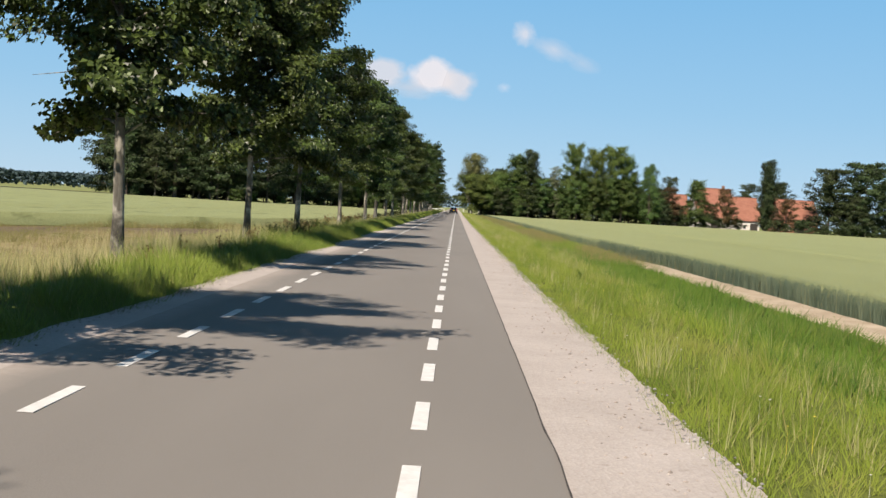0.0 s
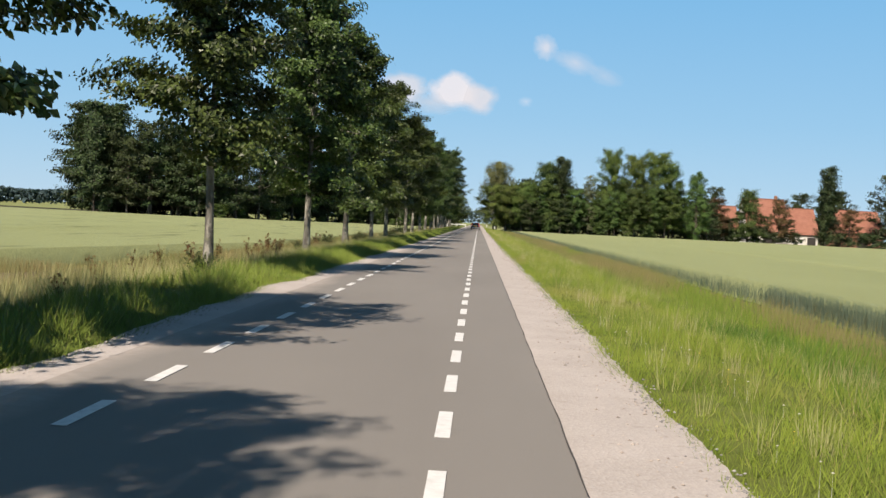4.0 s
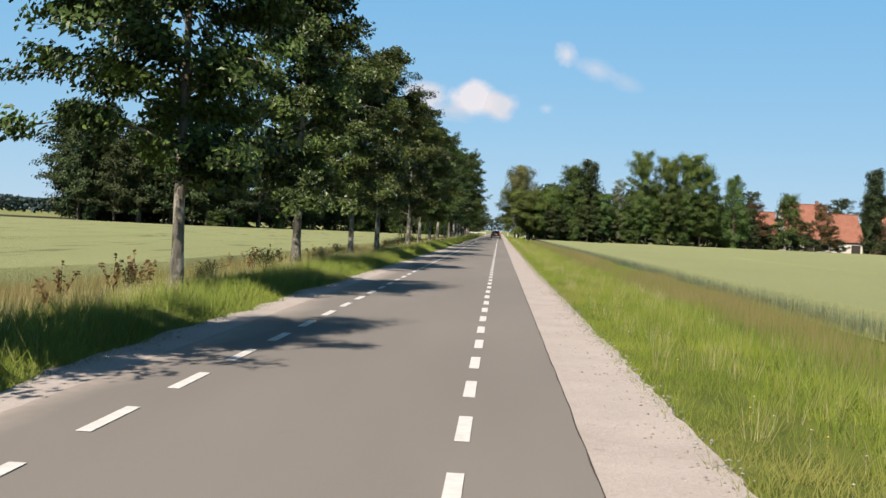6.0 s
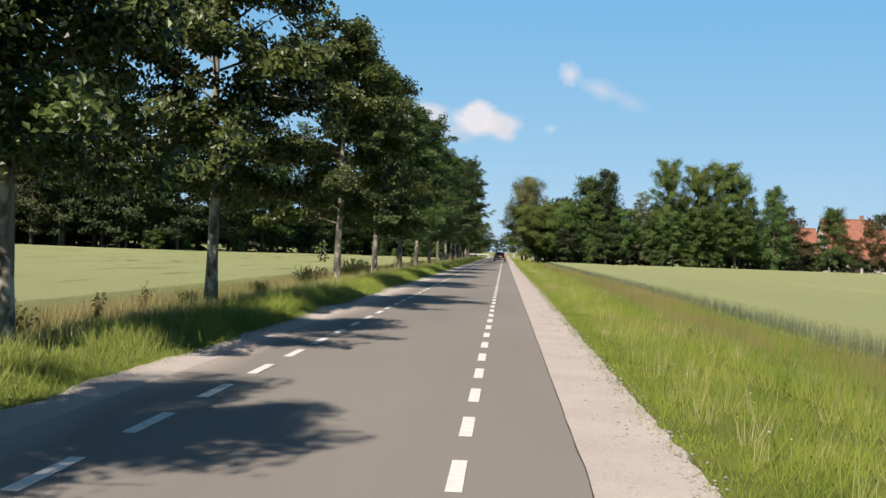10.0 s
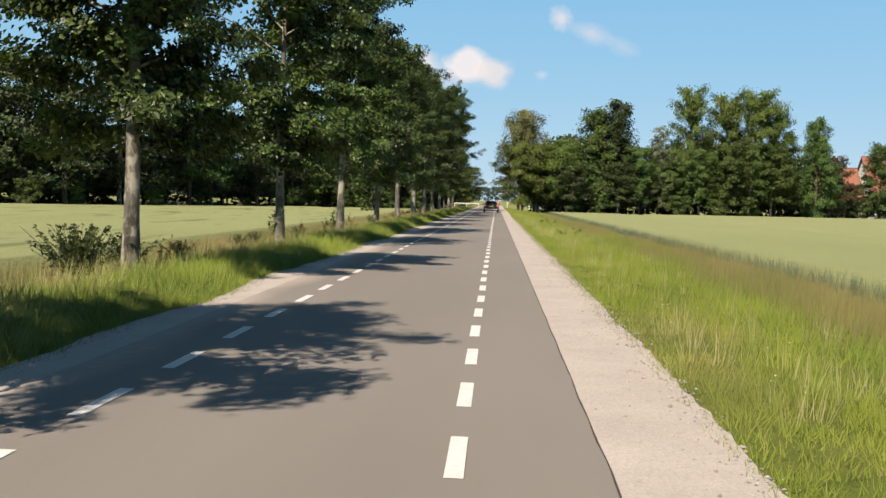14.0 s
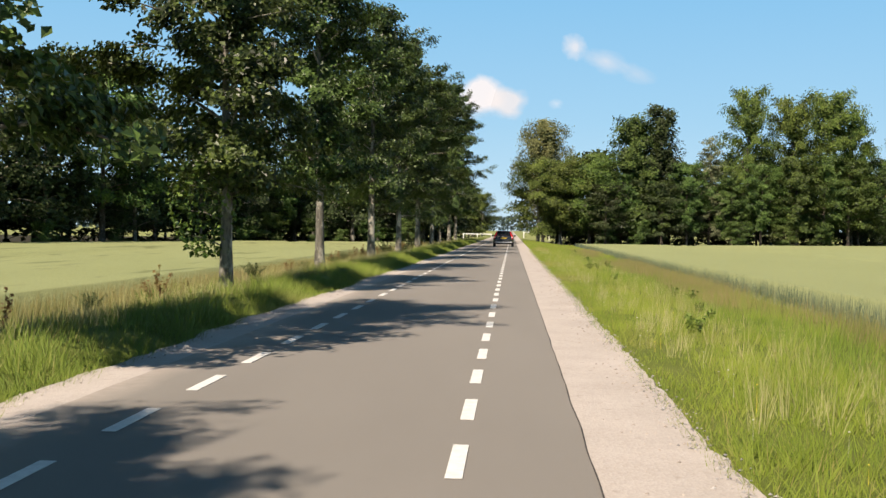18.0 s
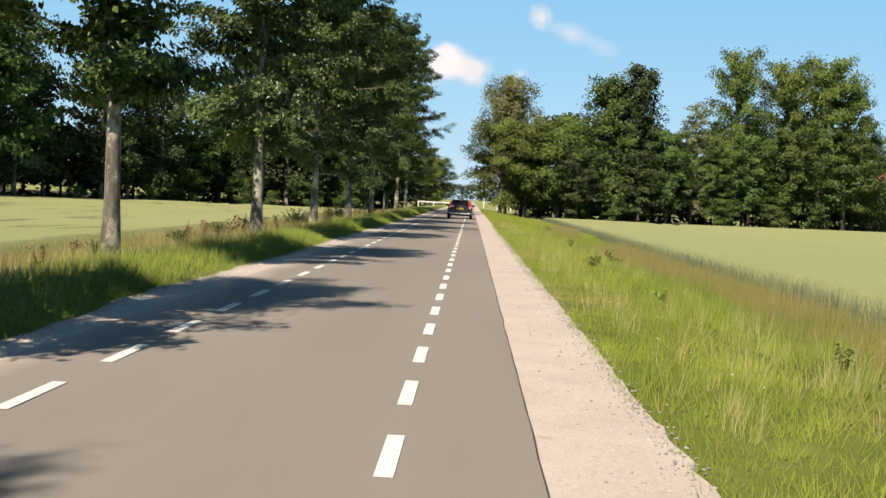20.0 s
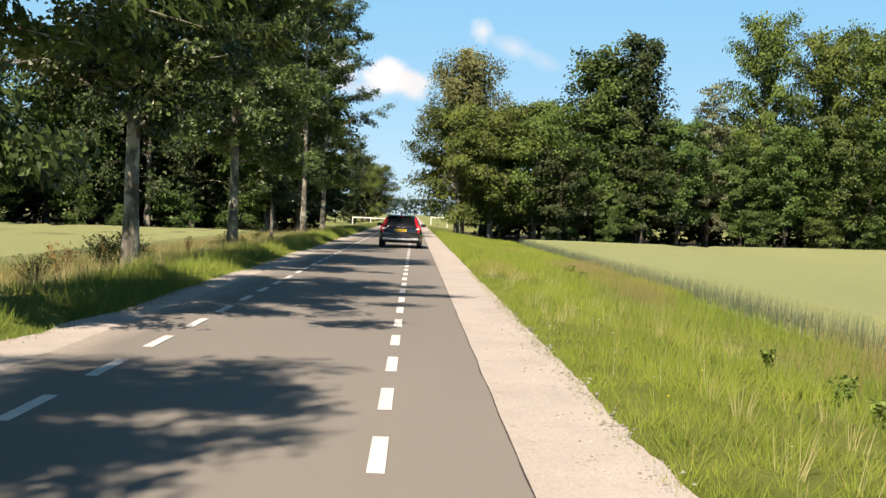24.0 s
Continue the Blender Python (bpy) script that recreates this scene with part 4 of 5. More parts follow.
tagged(new("dirt_track", track_mesh()), "bare sandy track along the wheat edge", "dirt track", kind="structure")


# ---- weeds and shrubs ----
def weed_mesh(seed, n, size, height, mat, name):
    """A weed: upright stems with broad leaves set up along them."""
    r = np.random.default_rng(seed)
    pieces, cs, out = [], [], []
    for k in range(n):
        w, l = r.uniform(0, 2 * math.pi), r.uniform(0.1, 0.5 if n < 40 else 1.1)
        tip = np.array((math.cos(w) * l * height, math.sin(w) * l * height, height * r.uniform(0.6, 1.1)))
        pieces.append(tube([(0, 0, -0.05), tip * 0.5 + (0, 0, 0.05), tip], [0.008, 0.006, 0.003], 4))
        for u in r.uniform(0.15, 1.0, 9):
            d = r.normal(0, 1, 3)
            d[2] = abs(d[2]) * 0.5
            d /= np.linalg.norm(d)
            cs.append(tip * u + d * size * 0.5), out.append(d)
    v, f = leaves(np.array(cs), np.array(out) * 0.4, size, r, 0.7)
    return mesh_np("stem", *joined(pieces), mat), mesh_np("foliage", v, f, mat)


def place_weed(name, meshes, x, y, s, label, category="weed", group="weeds"):
    t = thing(name, pose(x, y, profile(x), 0, 0, random.uniform(0, 360)) @ Matrix.Scale(s, 4), label, category, group)
    part("stem", meshes[0], None, t)
    part("foliage", meshes[1], None, t)


DOCK = [weed_mesh(80 + i, 12, 0.085, 0.32, LEAF_WEED, "dock") for i in range(2)]
DRYDOCK = [weed_mesh(84 + i, 8, 0.10, 0.75, LEAF_DOCK, "dock") for i in range(2)]
BUSH = [weed_mesh(88 + i, 60, 0.085, 0.8, LEAF_BUSH, "bush") for i in range(2)]
for i, (x, y, s) in enumerate(((4.8, 197, 1.2), (3.3, 189.5, 1.2), (5.0, 230, 1.2), (4.5, 174.5, 1.1), (4.8, 173.6, 1.0), (3.5, 180.5, 1.0), (3.0, 162.5, 1.0), (3.3, 163.6, 0.8), (4.3, 101.5, 0.7), (4.3, 205.4, 0.9), (5.0, 227.6, 1.0), (4.3, 202.4, 0.9), (3.1, 19.4, 0.8), (4.6, 209.4, 0.9), (4.4, 206.6, 0.9), (4.0, 166.5, 0.8), (4.2, 169.0, 0.7), (3.9, 193.0, 0.9), (4.6, 194.0, 0.9))):
    place_weed("dock_plant", DOCK[i % 2], x, y, s, "green broad-leaved dock plant in the verge grass", "weed", "verge weeds")
for i, (x, y, s) in enumerate(((-5.7, 12.0, 0.50), (-5.9, 15.5, 0.56), (-5.6, 18.0, 0.50), (-5.8, 22.5, 0.62), (-6.0, 24.2, 0.62), (-5.7, 28.0, 0.62), (-5.9, 30.4, 0.68), (-5.6, 33.0, 0.62), (-6.1, 35.0, 0.68), (-5.8, 39.0, 0.56), (-6.0, 41.5, 0.56), (-8.0, 66.0, 1.0), (-7.8, 67.4, 0.9), (-8.3, 68.2, 1.1), (-7.4, 65.2, 0.8), (-7.7, 79.5, 1.0), (-8.1, 78.3, 1.1), (-8.5, 80.6, 1.0), (-7.5, 80.8, 0.9), (-8.9, 82.0, 1.0), (-7.6, 92.0, 0.9), (-8.2, 90.4, 0.9), (-8.4, 93.3, 0.9), (-8.6, 123.2, 1.1), (-8.0, 122.1, 1.0), (-7.5, 119.2, 0.9), (-7.4, 54.0, 1.0), (-7.9, 52.6, 0.9), (-7.2, 37.6, 0.9), (-7.0, 38.6, 0.8), (-7.8, 197.5, 1.0), (-7.2, 196.4, 0.9), (-7.3, 217.8, 1.0), (-7.8, 219.6, 0.9), (-8.2, 215.9, 0.9))):
    place_weed("dry_dock", DRYDOCK[i % 2], x, y, s, "rust-brown seeding dock stalks below the avenue trees", "weed", "dry docks")
for i, (x, y, s) in enumerate(((-5.9, 26.6, 0.7), (-5.8, 31.6, 0.75), (-6.0, 37.4, 0.7), (-5.7, 48.0, 0.6), (-7.3, 130.2, 1.15), (-8.0, 132.3, 1.2), (-7.0, 131.9, 0.9), (-8.6, 134.0, 1.0), (-7.7, 118.3, 0.9), (-7.2, 91.6, 0.8), (-7.4, 77.6, 0.8), (-7.5, 208.6, 1.0), (-7.2, 221.9, 1.0), (-7.9, 222.8, 1.0), (-7.0, 158.0, 0.6))):
    place_weed("roadside_bush", BUSH[i % 2], x, y, s, "leafy green bush at the foot of an avenue tree", "bush", "roadside bushes")


rw = random.Random(31)
for i in range(70):
    y = 50 + i * 2.9 + rw.uniform(-1.2, 1.2)
    if rw.random() < 0.68:
        place_weed("dry_dock", DRYDOCK[i % 2], rw.uniform(-8.9, -6.9), y, rw.uniform(0.55, 0.95), "rust-brown seeding dock stalks below the avenue trees", "weed", "dry docks")
    else:
        place_weed("roadside_bush", BUSH[i % 2], rw.uniform(-8.2, -6.8), y, rw.uniform(0.4, 0.7), "low dark green weeds among the dry grass", "bush", "roadside bushes")


def sucker(x, y, z0, z1, radius, n, seed):
    """Leafy shoots on a trunk."""
    r = np.random.default_rng(seed)
    u = r.uniform(0, 1, n)
    a = r.uniform(0, 2 * math.pi, n)
    rr = radius * np.sqrt(r.uniform(0.05, 1, n)) * (0.4 + 0.6 * np.sin(math.pi * u))
    c = np.stack([rr * np.cos(a) - radius * 0.45, rr * np.sin(a), z0 + u * (z1 - z0)], 1)
    v, f = leaves(c, r.normal(0, 1, (n, 3)), 0.14, r)
    t = thing("trunk_shoots", pose(x, y, 0), "bright leafy shoots growing from an avenue trunk", "foliage")
    part("foliage", mesh_np("foliage", v, f, LEAF_MID), None, t)
    tw = [tube([(0, 0, z0 + k * (z1 - z0)), (-radius * 0.5, 0.1, z0 + k * (z1 - z0) + 0.2), (-radius * 0.9, 0.2 - 0.4 * k, z0 + k * (z1 - z0) + 0.25)], [0.02, 0.013, 0.005], 4) for k in (0.1, 0.35, 0.6, 0.85)]
    part("twig", mesh_np("twig", *joined(tw), BARK), None, t)


sucker(-6.7, 170.1, 0.8, 3.2, 0.95, 700, 31)
sucker(-6.7, 144.1, 0.4, 0.9, 0.2, 40, 32)
sucker(-6.7, 156.6, 0.4, 0.9, 0.25, 50, 33)
sucker(-6.7, 116.9, 0.9, 1.6, 0.3, 60, 34)


# ---- far woods ----
def far_wood(name, x0, x1, y, h, n, seed):
    r = np.random.default_rng(seed)
    x = r.uniform(x0, x1, n)
    top = h * (0.9 + 0.1 * np.sin(x * 0.045 + seed) * np.sin(x * 0.11 + 2.0))
    c = np.stack([x, y + r.uniform(0, 14, n), top * np.sqrt(r.uniform(0.02, 1, n)) - 0.8], 1)
    v, f = leaves(c, r.normal(0, 1, (n, 3)), 2.6, r)
    ob = new(name, mesh_np(name, v, f, LEAF_HAZE))
    return tagged(ob, "distant dark belt of trees on the horizon, haze put in the leaf colour", "wood", kind="stuff")


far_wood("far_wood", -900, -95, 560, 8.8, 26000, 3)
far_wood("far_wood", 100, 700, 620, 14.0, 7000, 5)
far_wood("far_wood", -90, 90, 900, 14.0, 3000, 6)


# ---- clouds ----
def cloud_mat(seed, soft, bright):
    m = bpy.data.materials.new("cloud")
    m.use_nodes = True
    t = m.node_tree
    t.nodes.remove(t.nodes["Principled BSDF"])
    co = t.nodes.new("ShaderNodeTexCoord")
    n = t.nodes.new("ShaderNodeTexNoise")
    n.noise_dimensions = "4D"
    n.inputs["W"].default_value, n.inputs["Scale"].default_value, n.inputs["Detail"].default_value = seed, 2.0, 4
    t.links.new(co.outputs["Object"], n.inputs["Vector"])
    ln = t.nodes.new("ShaderNodeVectorMath")
    ln.operation = "LENGTH"
    t.links.new(co.outputs["Object"], ln.inputs[0])
    a = t.nodes.new("ShaderNodeMath")
    a.operation = "MULTIPLY_ADD"
    t.links.new(n.outputs["Fac"], a.inputs[0])
    a.inputs[1].default_value = 0.62
    s = t.nodes.new("ShaderNodeMath")
    s.operation = "SUBTRACT"
    s.inputs[0].default_value = 0.46
    t.links.new(ln.outputs["Value"], s.inputs[1])
    t.links.new(s.outputs[0], a.inputs[2])
    r = t.nodes.new("ShaderNodeMapRange")
    r.inputs[1].default_value, r.inputs[2].default_value, r.inputs[4].default_value = 0.05, 0.05 + soft, bright[1]
    t.links.new(a.outputs[0], r.inputs[0])
    e, tr, mx = t.nodes.new("ShaderNodeEmission"), t.nodes.new("ShaderNodeBsdfTransparent"), t.nodes.new("ShaderNodeMixShader")
    # daylight on the cloud is given as its own glow
    e.inputs[0].default_value, e.inputs[1].default_value = (0.85, 0.845, 0.875, 1), bright[0]
    t.links.new(r.outputs[0], mx.inputs[0])
    t.links.new(tr.outputs[0], mx.inputs[1]), t.links.new(e.outputs[0], mx.inputs[2])
    t.links.new(mx.outputs[0], t.nodes["Material Output"].inputs[0])
    return m


def cloud(az, el, w, h, tilt, seed, soft, bright, label):
    d = 4200.0
    a, e = radians(az), radians(el)
    c = Vector((math.sin(a) * math.cos(e), math.cos(a) * math.cos(e), math.sin(e))) * d
    bm = bmesh.new()
    bmesh.ops.create_grid(bm, x_segments=8, y_segments=8, size=1.0)
    ob = new("cloud", mesh_bm("cloud", bm, cloud_mat(seed, soft, bright)))
    ob.matrix_basis = look(c, (0, 0, 0)) @ pose(0, 0, 0, 0, 0, tilt) @ Matrix.Diagonal((d * math.tan(radians(w)), d * math.tan(radians(h)), 1, 1))
    ob.visible_shadow = False
    tagged(ob, label, "cloud", kind="structure")


cloud(-4.40, 7.05, 1.90, 1.20, 0, 3.1, 0.32, (0.66, 0.72), "soft white cumulus cloud")
cloud(-1.70, 7.05, 1.85, 1.50, 0, 7.4, 0.30, (0.72, 0.88), "small bright white cumulus cloud")
# two dimmer sheets carry the shade on the cloud's side and base
cloud(-0.45, 6.70, 1.75, 1.30, 0, 4.4, 0.45, (0.66, 0.80), "soft greyish side of a small cumulus cloud")
cloud(-2.90, 6.30, 2.80, 0.85, 0, 1.4, 0.8, (0.62, 0.60), "flat greyish base of a small cumulus cloud")
cloud(3.10, 9.50, 0.95, 1.05, -25, 5.5, 0.6, (0.70, 0.66), "thin wispy white cloud")
cloud(4.75, 8.75, 1.8, 0.95, 20, 9.2, 0.8, (0.68, 0.55), "thin wispy white cloud")
cloud(6.30, 8.10, 1.5, 0.70, 24, 6.2, 0.9, (0.66, 0.38), "faint trailing end of a wispy cloud")
cloud(2.19, 6.60, 0.60, 0.40, 0, 2.2, 0.8, (0.78, 0.35), "tiny faint cloud")

# ---- farm ----


def roof_mat():
    m = Mat("roof_tile", 0.8, 0.2)
    c = m.ramp(m.noise(0.9, 5), (0.3, (0.24, 0.105, 0.075)), (0.7, (0.31, 0.145, 0.105)))
    w = m.node("ShaderNodeTexWave")
    w.bands_direction = "Z"
    w.inputs["Scale"].default_value = 1.6
    m.put(w.inputs["Vector"], m.pos)
    m.color(m.mix(0.15, c, m.ramp(w.outputs["Fac"], (0.0, (0.2, 0.07, 0.04)), (1.0, (0.5, 0.2, 0.1))))).bump(w.outputs["Fac"], 0.5, 0.05)
    return m.m


ROOF, LIME, DARKWOOD = roof_mat(), plain("limewash", (0.72, 0.69, 0.62), 0.85), plain("dark_wood", (0.05, 0.045, 0.04), 0.7)
BRICK, PANE = plain("farm_brick", (0.28, 0.14, 0.09), 0.9, vary=0.25), plain("window_glass", (0.03, 0.035, 0.04), 0.15, 0.5)
WHITE = plain("white_paint", (0.78, 0.78, 0.75), 0.5, vary=0.05)


def farmhouse(x0, x1, y0, depth, eave, ridge, wall_mat, label, windows, doors, chimney=None):
    t = thing("farmhouse", pose(x0, y0, -0.66), label, "farmhouse", "farm buildings")
    L, m = x1 - x0, depth / 2
    bm = bmesh.new()
    pts = [(0, 0.0), (0, eave), (m, ridge - 0.25), (depth, eave), (depth, 0)]
    rings = [[bm.verts.new((x, y, z)) for y, z in pts] for x in (0, L)]
    for i in range(5):
        j = (i + 1) % 5
        bm.faces.new((rings[0][i], rings[0][j], rings[1][j], rings[1][i]))
    bm.faces.new(rings[0]), bm.faces.new(rings[1])
    part("wall", bm, wall_mat, t)
    slope = (ridge - eave) / m
    for side in (0, 1):
        bm = bmesh.new()
        y_e, y_r = (-0.45, m + 0.02) if side == 0 else (depth + 0.45, m - 0.02)
        z_e = eave - 0.45 * slope + 0.1
        for a, b, c in ((-0.4, L + 0.4, 0.0),):
            lo = [bm.verts.new(p) for p in ((a, y_e, z_e), (b, y_e, z_e), (b, y_r, ridge), (a, y_r, ridge))]
            hi = [bm.verts.new(v.co + Vector((0, 0, 0.18))) for v in lo]
            bm.faces.new(lo), bm.faces.new(hi)
            for i in range(4):
                bm.faces.new((lo[i], lo[(i + 1) % 4], hi[(i + 1) % 4], hi[i]))
        part("roof", bm, ROOF, t, "orange-red tiled roof")
    part("ridge", box(bmesh.new(), -0.4, L + 0.4, m - 0.16, m + 0.16, ridge + 0.1, ridge + 0.32, 0.05), ROOF, t)
    for x, z, w, h in windows:
        win = part("window", box(bmesh.new(), x - w / 2 - 0.08, x + w / 2 + 0.08, -0.06, 0.02, z - 0.08, z + h + 0.08), WHITE, t)
        part("pane", box(bmesh.new(), x - w / 2, x + w / 2, -0.075, -0.062, z, z + h), PANE, win)
    for x, w, h in doors:
        part("door", box(bmesh.new(), x - w / 2, x + w / 2, -0.08, 0.02, 0.0, h), DARKWOOD, t, "dark barn door")
    if chimney:
        part("chimney", box(bmesh.new(), chimney - 0.4, chimney + 0.4, m - 0.35, m + 0.35, ridge - 0.6, ridge + 1.3, 0.03), BRICK, t)


farmhouse(78.0, 89.6, 334, 17, 4.0, 13.4, LIME, "large old farmhouse with a high orange-red tiled roof", ((2, 1.2, 1.0, 1.3), (9.5, 1.2, 1.0, 1.3)), ((5.6, 2.6, 3.0),), 9.5)
farmhouse(90.0, 98.2, 335, 14, 3.8, 11.0, LIME, "low barn with white walls and orange tiled roof", ((1.2, 1.0, 0.9, 1.2), (3.4, 1.0, 0.9, 1.2)), ((6.4, 2.4, 2.8),))
farmhouse(106.0, 118.0, 338, 14, 5.0, 11.2, BRICK, "brick farm barn with an orange tiled roof", ((2.5, 1.4, 1.1, 1.4), (9.5, 1.4, 1.1, 1.4)), ((6.0, 3.0, 3.4),))
farmhouse(64.5, 73.5, 328, 11, 4.0, 10.5, LIME, "pale farm outbuilding with an orange tiled roof", ((1.5, 1.2, 1.0, 1.2), (3.6, 1.2, 1.0, 1.2)), ((6.6, 2.2, 2.6),))


# ---- white fences at the crossing ----
def fence(x0, x1, y, label):
    t = thing("white_fence", pose(x0, y, profile(x0)), label, "fence", "crossing fences")
    L = x1 - x0
    n = max(2, int(L / 2.6) + 1)
    for i in range(n):
        x = L * i / (n - 1)
        part("post", box(bmesh.new(), x - 0.07, x + 0.07, -0.07, 0.07, -0.4, 1.35, 0.01), WHITE, t)
    part("rail", box(bmesh.new(), -0.1, L + 0.1, -0.10, -0.07, 1.15, 1.32, 0.01), WHITE, t)


fence(-10.0, -4.2, 366, "white painted wooden rail fence at the crossing")
fence(2.6, 10.5, 366, "white painted wooden rail fence beside the verge")


# ---- car ----
CAR_Y = (0.0, 0.06, 0.2, 0.45, 0.8, 1.6, 2.4, 3.0, 3.5, 4.1, 4.45, 4.62)
CAR = {
    "top": (0.98, 1.06, 1.22, 1.40, 1.46, 1.49, 1.47, 1.36, 1.04, 0.94, 0.84, 0.66),
    "wide": (0.82, 0.87, 0.90, 0.925, 0.935, 0.935, 0.935, 0.935, 0.93, 0.91, 0.84, 0.70),
    "low": (0.36, 0.30, 0.26, 0.24, 0.22, 0.22, 0.22, 0.22, 0.22, 0.24, 0.28, 0.36),
    "belt": (0.93, 0.94, 0.95, 0.96, 0.96, 0.96, 0.95, 0.94, 0.92, 0.86, 0.78, 0.60),
    "roof": (0.62, 0.62, 0.60, 0.58, 0.59, 0.61, 0.61, 0.59, 0.64, 0.62, 0.58, 0.50),
}


def car_at(key, y):
    return float(np.interp(y, CAR_Y, CAR[key]))


def car_section(y):
    top, w, lo, belt, roof = (car_at(k, y) for k in ("top", "wide", "low", "belt", "roof"))
    return [(0, lo), (w - 0.14, lo), (w - 0.02, lo + 0.10), (w, 0.58), (w - 0.015, 0.78), (w - 0.05, belt), (roof + 0.035, top - 0.085), (roof - 0.03, top - 0.035), (roof * 0.5, top - 0.008), (0, top)]


def car_body_mesh(paint):
    ys = sorted({*CAR_Y, 0.03, 0.12, 0.32, 0.6, 1.2, 2.0, 2.7, 3.25, 3.8, 4.3, 4.55})
    vs, fs = [], []
    for y in ys:
        half = car_section(y)
        ring = [(x, z) for x, z in half] + [(-x, z) for x, z in half[-2:0:-1]]
        vs += [(x, y, z) for x, z in ring]
    n = len(ring)
    for j in range(len(ys) - 1):
        for i in range(n):
            a, b = j * n + i, j * n + (i + 1) % n
            fs.append((a, b, b + n, a + n))
    bm = bmesh.new()
    bv = [bm.verts.new(v) for v in vs]
    for f in fs:
        bm.faces.new([bv[i] for i in f])
    bm.faces.new(bv[:n]), bm.faces.new(bv[-n:])
    return mesh_bm("body", bm, paint, True)


def side_pane(y0, y1, sign, lift=0.012):
    bm, n = bmesh.new(), 6
    rows = []
    for i in range(n + 1):
        y = y0 + (y1 - y0) * i / n
        s = car_section(y)
        (bx, bz), (tx, tz) = s[5], s[6]
        rows.append([bm.verts.new((sign * (bx + (tx - bx) * u + lift), y, bz + (tz - bz) * u + 0.003)) for u in (0.07, 0.5, 0.92)])
    for a, b in zip(rows, rows[1:]):
        for k in range(2):
            bm.faces.new((a[k], a[k + 1], b[k + 1], b[k]))
    bmesh.ops.solidify(bm, geom=bm.faces[:], thickness=0.006)
    return bm


def top_pane(y0, y1, half, lift):
    bm, n = bmesh.new(), 6
    rows = []
    for i in range(n + 1):
        y = y0 + (y1 - y0) * i / n
        t = car_at("top", y)
        rows.append([bm.verts.new((x * half, y + lift[0], t - 0.03 * abs(x) ** 2 + lift[1])) for x in (-1, -0.5, 0, 0.5, 1)])
    for a, b in zip(rows, rows[1:]):
        for k in range(4):
            bm.faces.new((a[k], a[k + 1], b[k + 1], b[k]))
    bmesh.ops.solidify(bm, geom=bm.faces[:], thickness=0.006)
    return bm


def lathe(profile_pts, sides, axis_x=True):
    """A ring turned about the x axis from (x, radius) points."""
    vs, fs = [], []
    for x, r in profile_pts:
        for k in range(sides):
            w = 2 * math.pi * k / sides
            vs.append((x, r * math.cos(w), r * math.sin(w)))
    for i in range(len(profile_pts) - 1):
        for k in range(sides):
            a, b = i * sides + k, i * sides + (k + 1) % sides
            fs.append((a, b, b + sides, a + sides))
    return np.array(vs), np.array(fs)


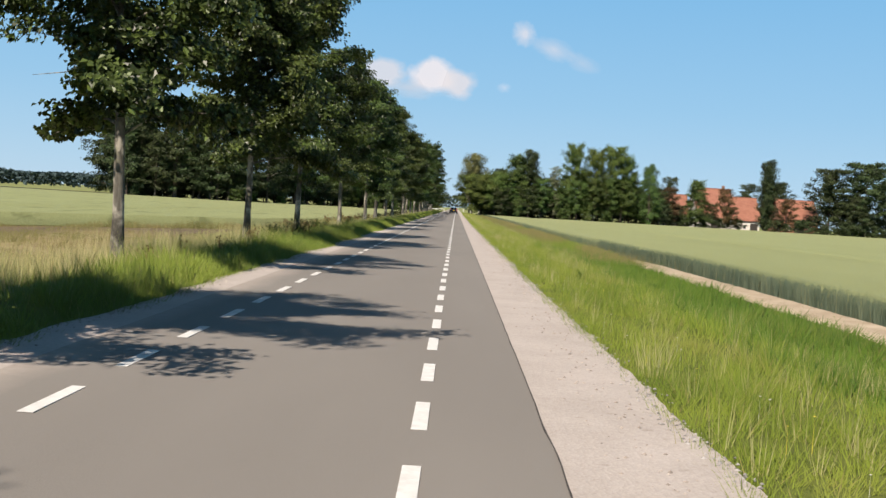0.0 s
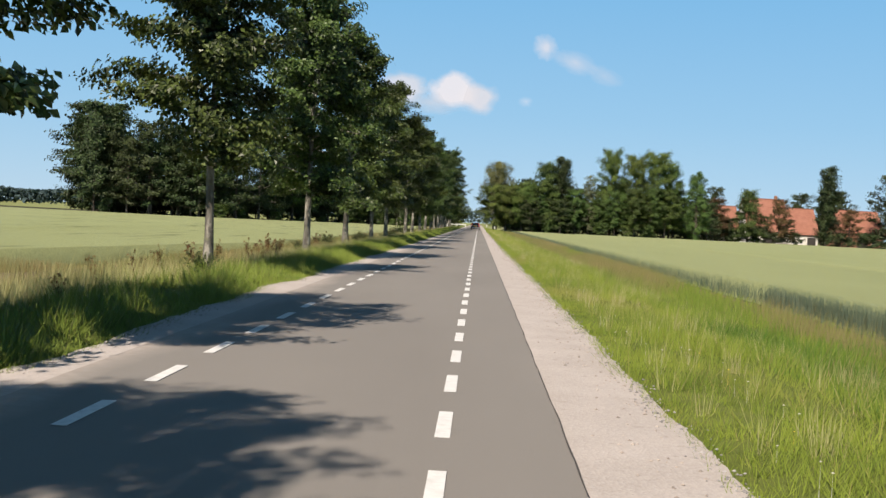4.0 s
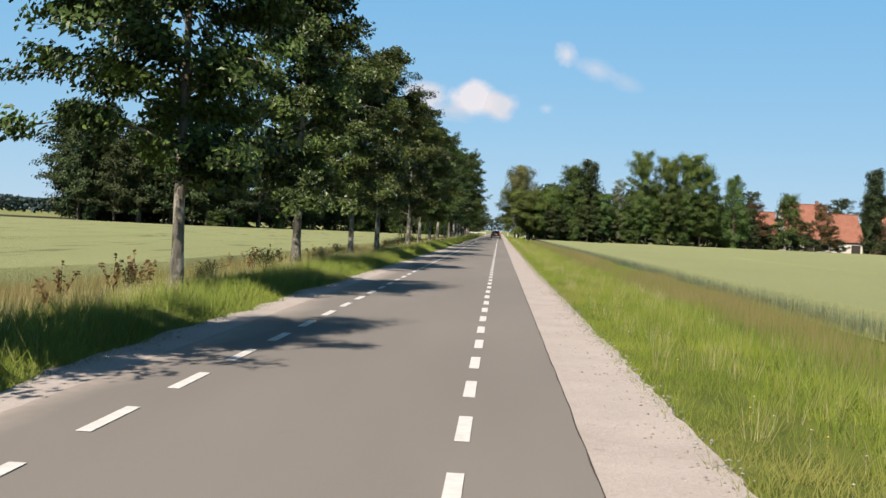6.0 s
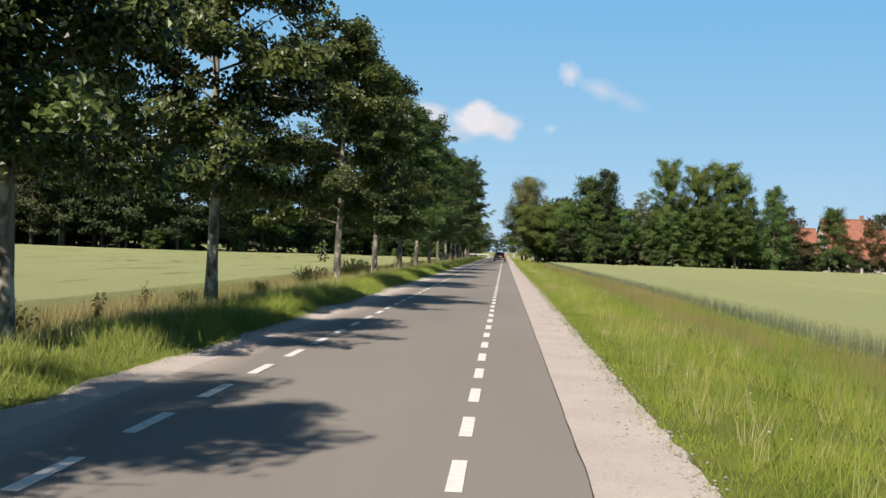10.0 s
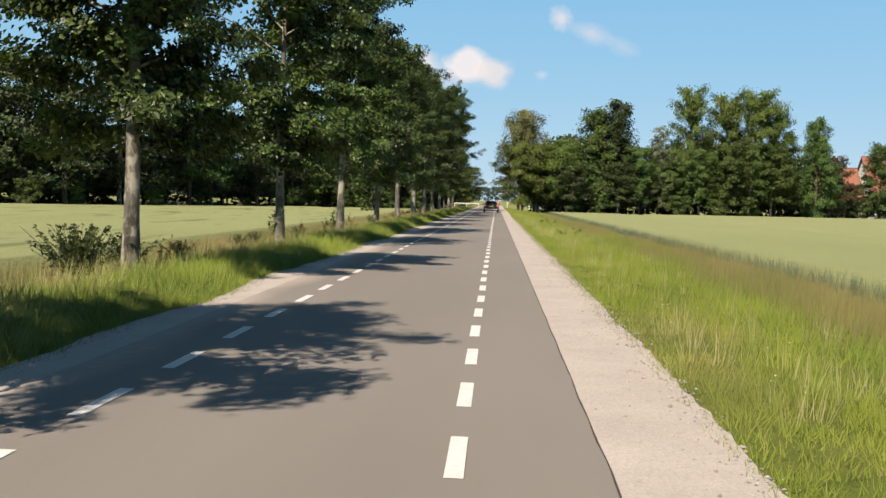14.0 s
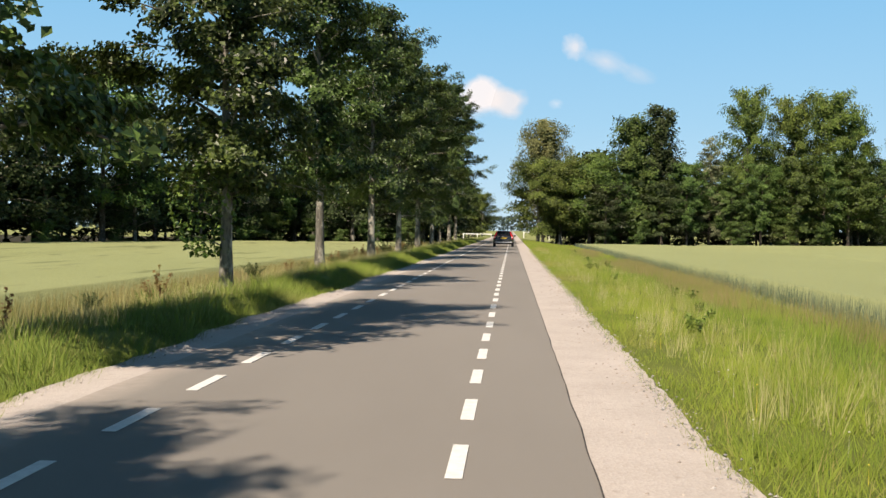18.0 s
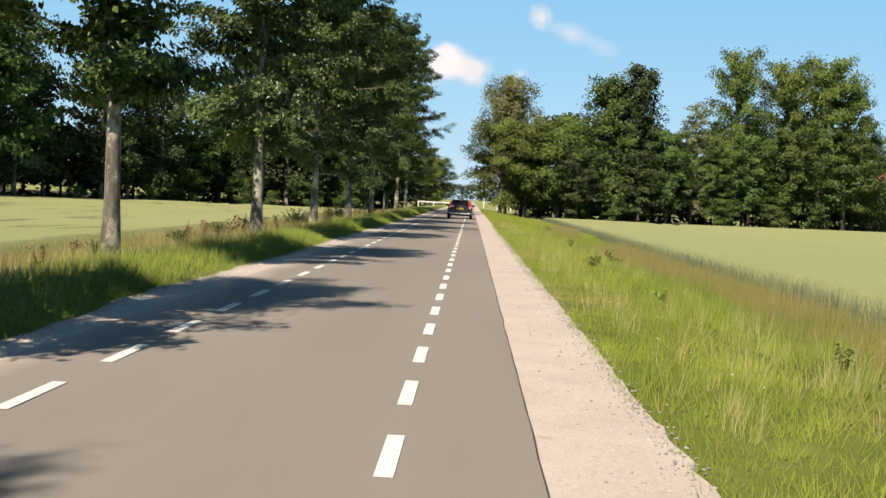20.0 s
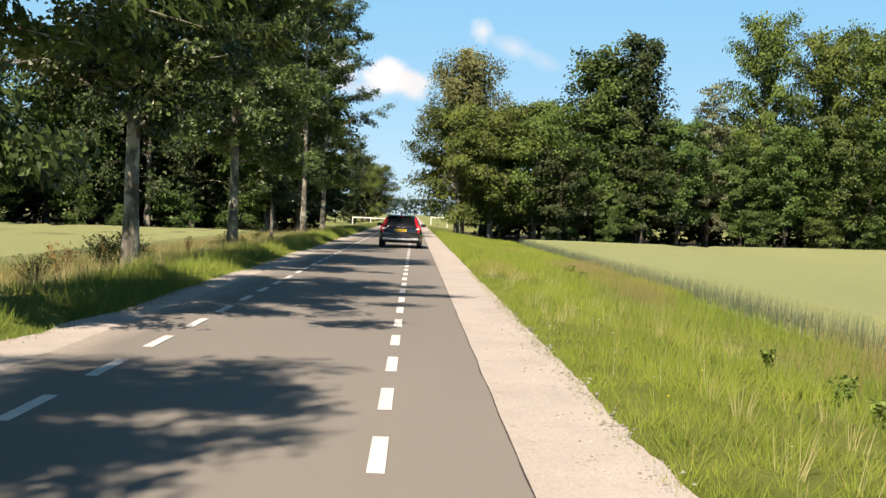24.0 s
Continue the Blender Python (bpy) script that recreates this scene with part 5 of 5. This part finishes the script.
def estate_car(m):
    paintwork = Mat("car_paint", 0.18, 0.6)
    paintwork.color(paintwork.ramp(paintwork.noise(900, 2), (0.3, (0.008, 0.009, 0.011)), (0.7, (0.016, 0.017, 0.02))))
    paintwork.b.inputs["Coat Weight"].default_value = 0.8
    body_mat = paintwork.m
    glass = plain("car_glass", (0.012, 0.015, 0.017), 0.05, 0.6)
    red, silver = plain("tail_lens", (0.55, 0.012, 0.02), 0.12, 0.6), plain("satin_silver", (0.62, 0.62, 0.63), 0.3, 0.5, 0.8)
    rubber, black = plain("rubber", (0.018, 0.018, 0.018), 0.85), plain("black_plastic", (0.02, 0.02, 0.021), 0.6)
    yellow, lens = plain("plate_yellow", (0.62, 0.40, 0.03), 0.5), plain("clear_lens", (0.7, 0.68, 0.68), 0.1, 0.6)
    t = thing("car", m, "black estate car with red tail lights driving lane", "car")
    t["label"] = "glossy black estate car standing on the asphalt lane"
    body = part("body", car_body_mesh(body_mat), None, t)
    part("bumper", box(bmesh.new(), -0.80, 0.80, -0.05, 0.22, 0.34, 0.60, 0.05), body_mat, t)
    part("lower_trim", box(bmesh.new(), -0.86, 0.86, 0.0, 0.40, 0.28, 0.40, 0.03), black, t)
    part("skid_plate", box(bmesh.new(), -0.52, 0.52, -0.075, -0.03, 0.37, 0.44, 0.012), silver, t, "satin silver skid plate")
    for s in (-1, 1):
        part("exhaust_tip", box(bmesh.new(), s * 0.66 - 0.13, s * 0.66 + 0.13, -0.085, 0.02, 0.37, 0.46, 0.03), silver, t)
        v, f = tube([(s * 0.775, -0.005, 0.70), (s * 0.80, 0.02, 0.82), (s * 0.79, 0.05, 0.94), (s * 0.715, 0.11, 1.06), (s * 0.665, 0.26, 1.22), (s * 0.635, 0.42, 1.345)], [0.03, 0.085, 0.09, 0.055, 0.042, 0.03], 10)
        lamp = part("tail_light", mesh_np("tail_light", v, f, red, True), None, t, "tall red tail light")
        part("lens", box(bmesh.new(), s * 0.76 - 0.07, s * 0.76 + 0.07, -0.075, -0.02, 0.83, 0.90, 0.02), lens, lamp, "clear reversing lens")
        for y0, y1 in ((0.62, 1.12), (1.20, 2.02), (2.10, 3.02)):
            part("side_window", side_pane(y0, y1, s), glass, t)
        part("mirror", box(bmesh.new(), s * 1.02 - 0.12, s * 1.02 + 0.12, 2.86, 3.0, 0.93, 1.07, 0.045), body_mat, t)
        for y in (1.42, 2.30):
            part("door_handle", box(bmesh.new(), s * 0.935 - 0.02, s * 0.935 + 0.02, y, y + 0.2, 0.80, 0.83, 0.01), body_mat, t)
        v, f = tube([(s * 0.60, 0.75, 1.43), (s * 0.61, 0.95, 1.50), (s * 0.62, 1.7, 1.525), (s * 0.62, 2.4, 1.505), (s * 0.61, 2.65, 1.45)], [0.018] * 5, 7)
        part("roof_rail", mesh_np("roof_rail", v, f, silver, True), None, t, "silver roof rail")
        part("side_sill", box(bmesh.new(), s * 0.92 - 0.03, s * 0.92 + 0.03, 1.35, 3.3, 0.22, 0.30, 0.02), silver, t)
        part("headlight", box(bmesh.new(), s * 0.68 - 0.14, s * 0.68 + 0.14, 4.35, 4.56, 0.62, 0.76, 0.04), lens, t)
        for y in (0.95, 3.73):
            v, f = lathe([(s * 0.76, 0.40), (s * 0.945, 0.405), (s * 0.95, 0.355), (s * 0.80, 0.35)], 28)
            part("wheel_arch", mesh_np("wheel_arch", v + (0, y, 0.36), f, black, True), None, t)
            wheel = new("wheel")
            wheel.parent, wheel.location = t, (0, y, 0.34)
            v, f = lathe([(s * 0.73, 0.24), (s * 0.74, 0.325), (s * 0.78, 0.34), (s * 0.90, 0.34), (s * 0.945, 0.325), (s * 0.952, 0.25), (s * 0.93, 0.235)], 32)
            part("tyre", mesh_np("tyre", v, f, rubber, True), None, wheel)
            pieces = [lathe([(s * 0.935, 0.242), (s * 0.95, 0.225), (s * 0.90, 0.215), (s * 0.88, 0.20)], 32)]
            bm = bmesh.new()
            for k in range(5):
                b2 = bmesh.new()
                box(b2, s * 0.925 - 0.012, s * 0.925 + 0.012, -0.022, 0.022, 0.03, 0.225, 0.006)
                bmesh.ops.rotate(b2, verts=b2.verts, cent=(0, 0, 0), matrix=Matrix.Rotation(2 * math.pi * k / 5, 3, "X"))
                me = bpy.data.meshes.new("spoke")
                b2.to_mesh(me)
                b2.free()
                bm.from_mesh(me)
                bpy.data.meshes.remove(me)
            part("spokes", bm, silver, wheel, "five-spoke silver alloy wheel")
            part("rim", mesh_np("rim", *pieces[0], silver, True), None, wheel)
    part("rear_window", top_pane(0.085, 0.42, 0.56, (-0.012, 0.010)), glass, t, "dark tinted rear window")
    part("windscreen", top_pane(3.04, 3.46, 0.56, (0.006, 0.012)), glass, t)
    part("spoiler", box(bmesh.new(), -0.60, 0.60, 0.34, 0.62, 1.405, 1.45, 0.02), body_mat, t)
    part("brake_strip", box(bmesh.new(), -0.12, 0.12, 0.325, 0.345, 1.415, 1.435), red, t)
    part("tailgate_strip", box(bmesh.new(), -0.56, 0.56, -0.035, 0.03, 0.90, 0.95, 0.015), black, t)
    plate = part("number_plate", box(bmesh.new(), -0.26, 0.26, -0.040, 0.01, 0.735, 0.845, 0.006), yellow, t, "yellow plate with dark plain bars")
    for k in range(6):
        part("plate_bar", box(bmesh.new(), -0.21 + k * 0.072, -0.165 + k * 0.072, -0.046, -0.041, 0.765, 0.82), black, plate)
    for k in range(5):
        part("badge_bar", box(bmesh.new(), -0.19 + k * 0.085, -0.15 + k * 0.085, -0.044, -0.036, 0.912, 0.935), silver, t)
    v, f = tube([(0.0, 0.075, 1.065), (0.10, 0.06, 1.085), (0.34, 0.075, 1.10)], [0.012, 0.009, 0.006], 6)
    part("wiper", mesh_np("wiper", v, f, black), None, t)
    part("aerial", box(bmesh.new(), -0.02, 0.02, 0.85, 1.0, 1.46, 1.53, 0.01), black, t)
    return t


estate_car(pose(-0.66, 242.2, 0.0))
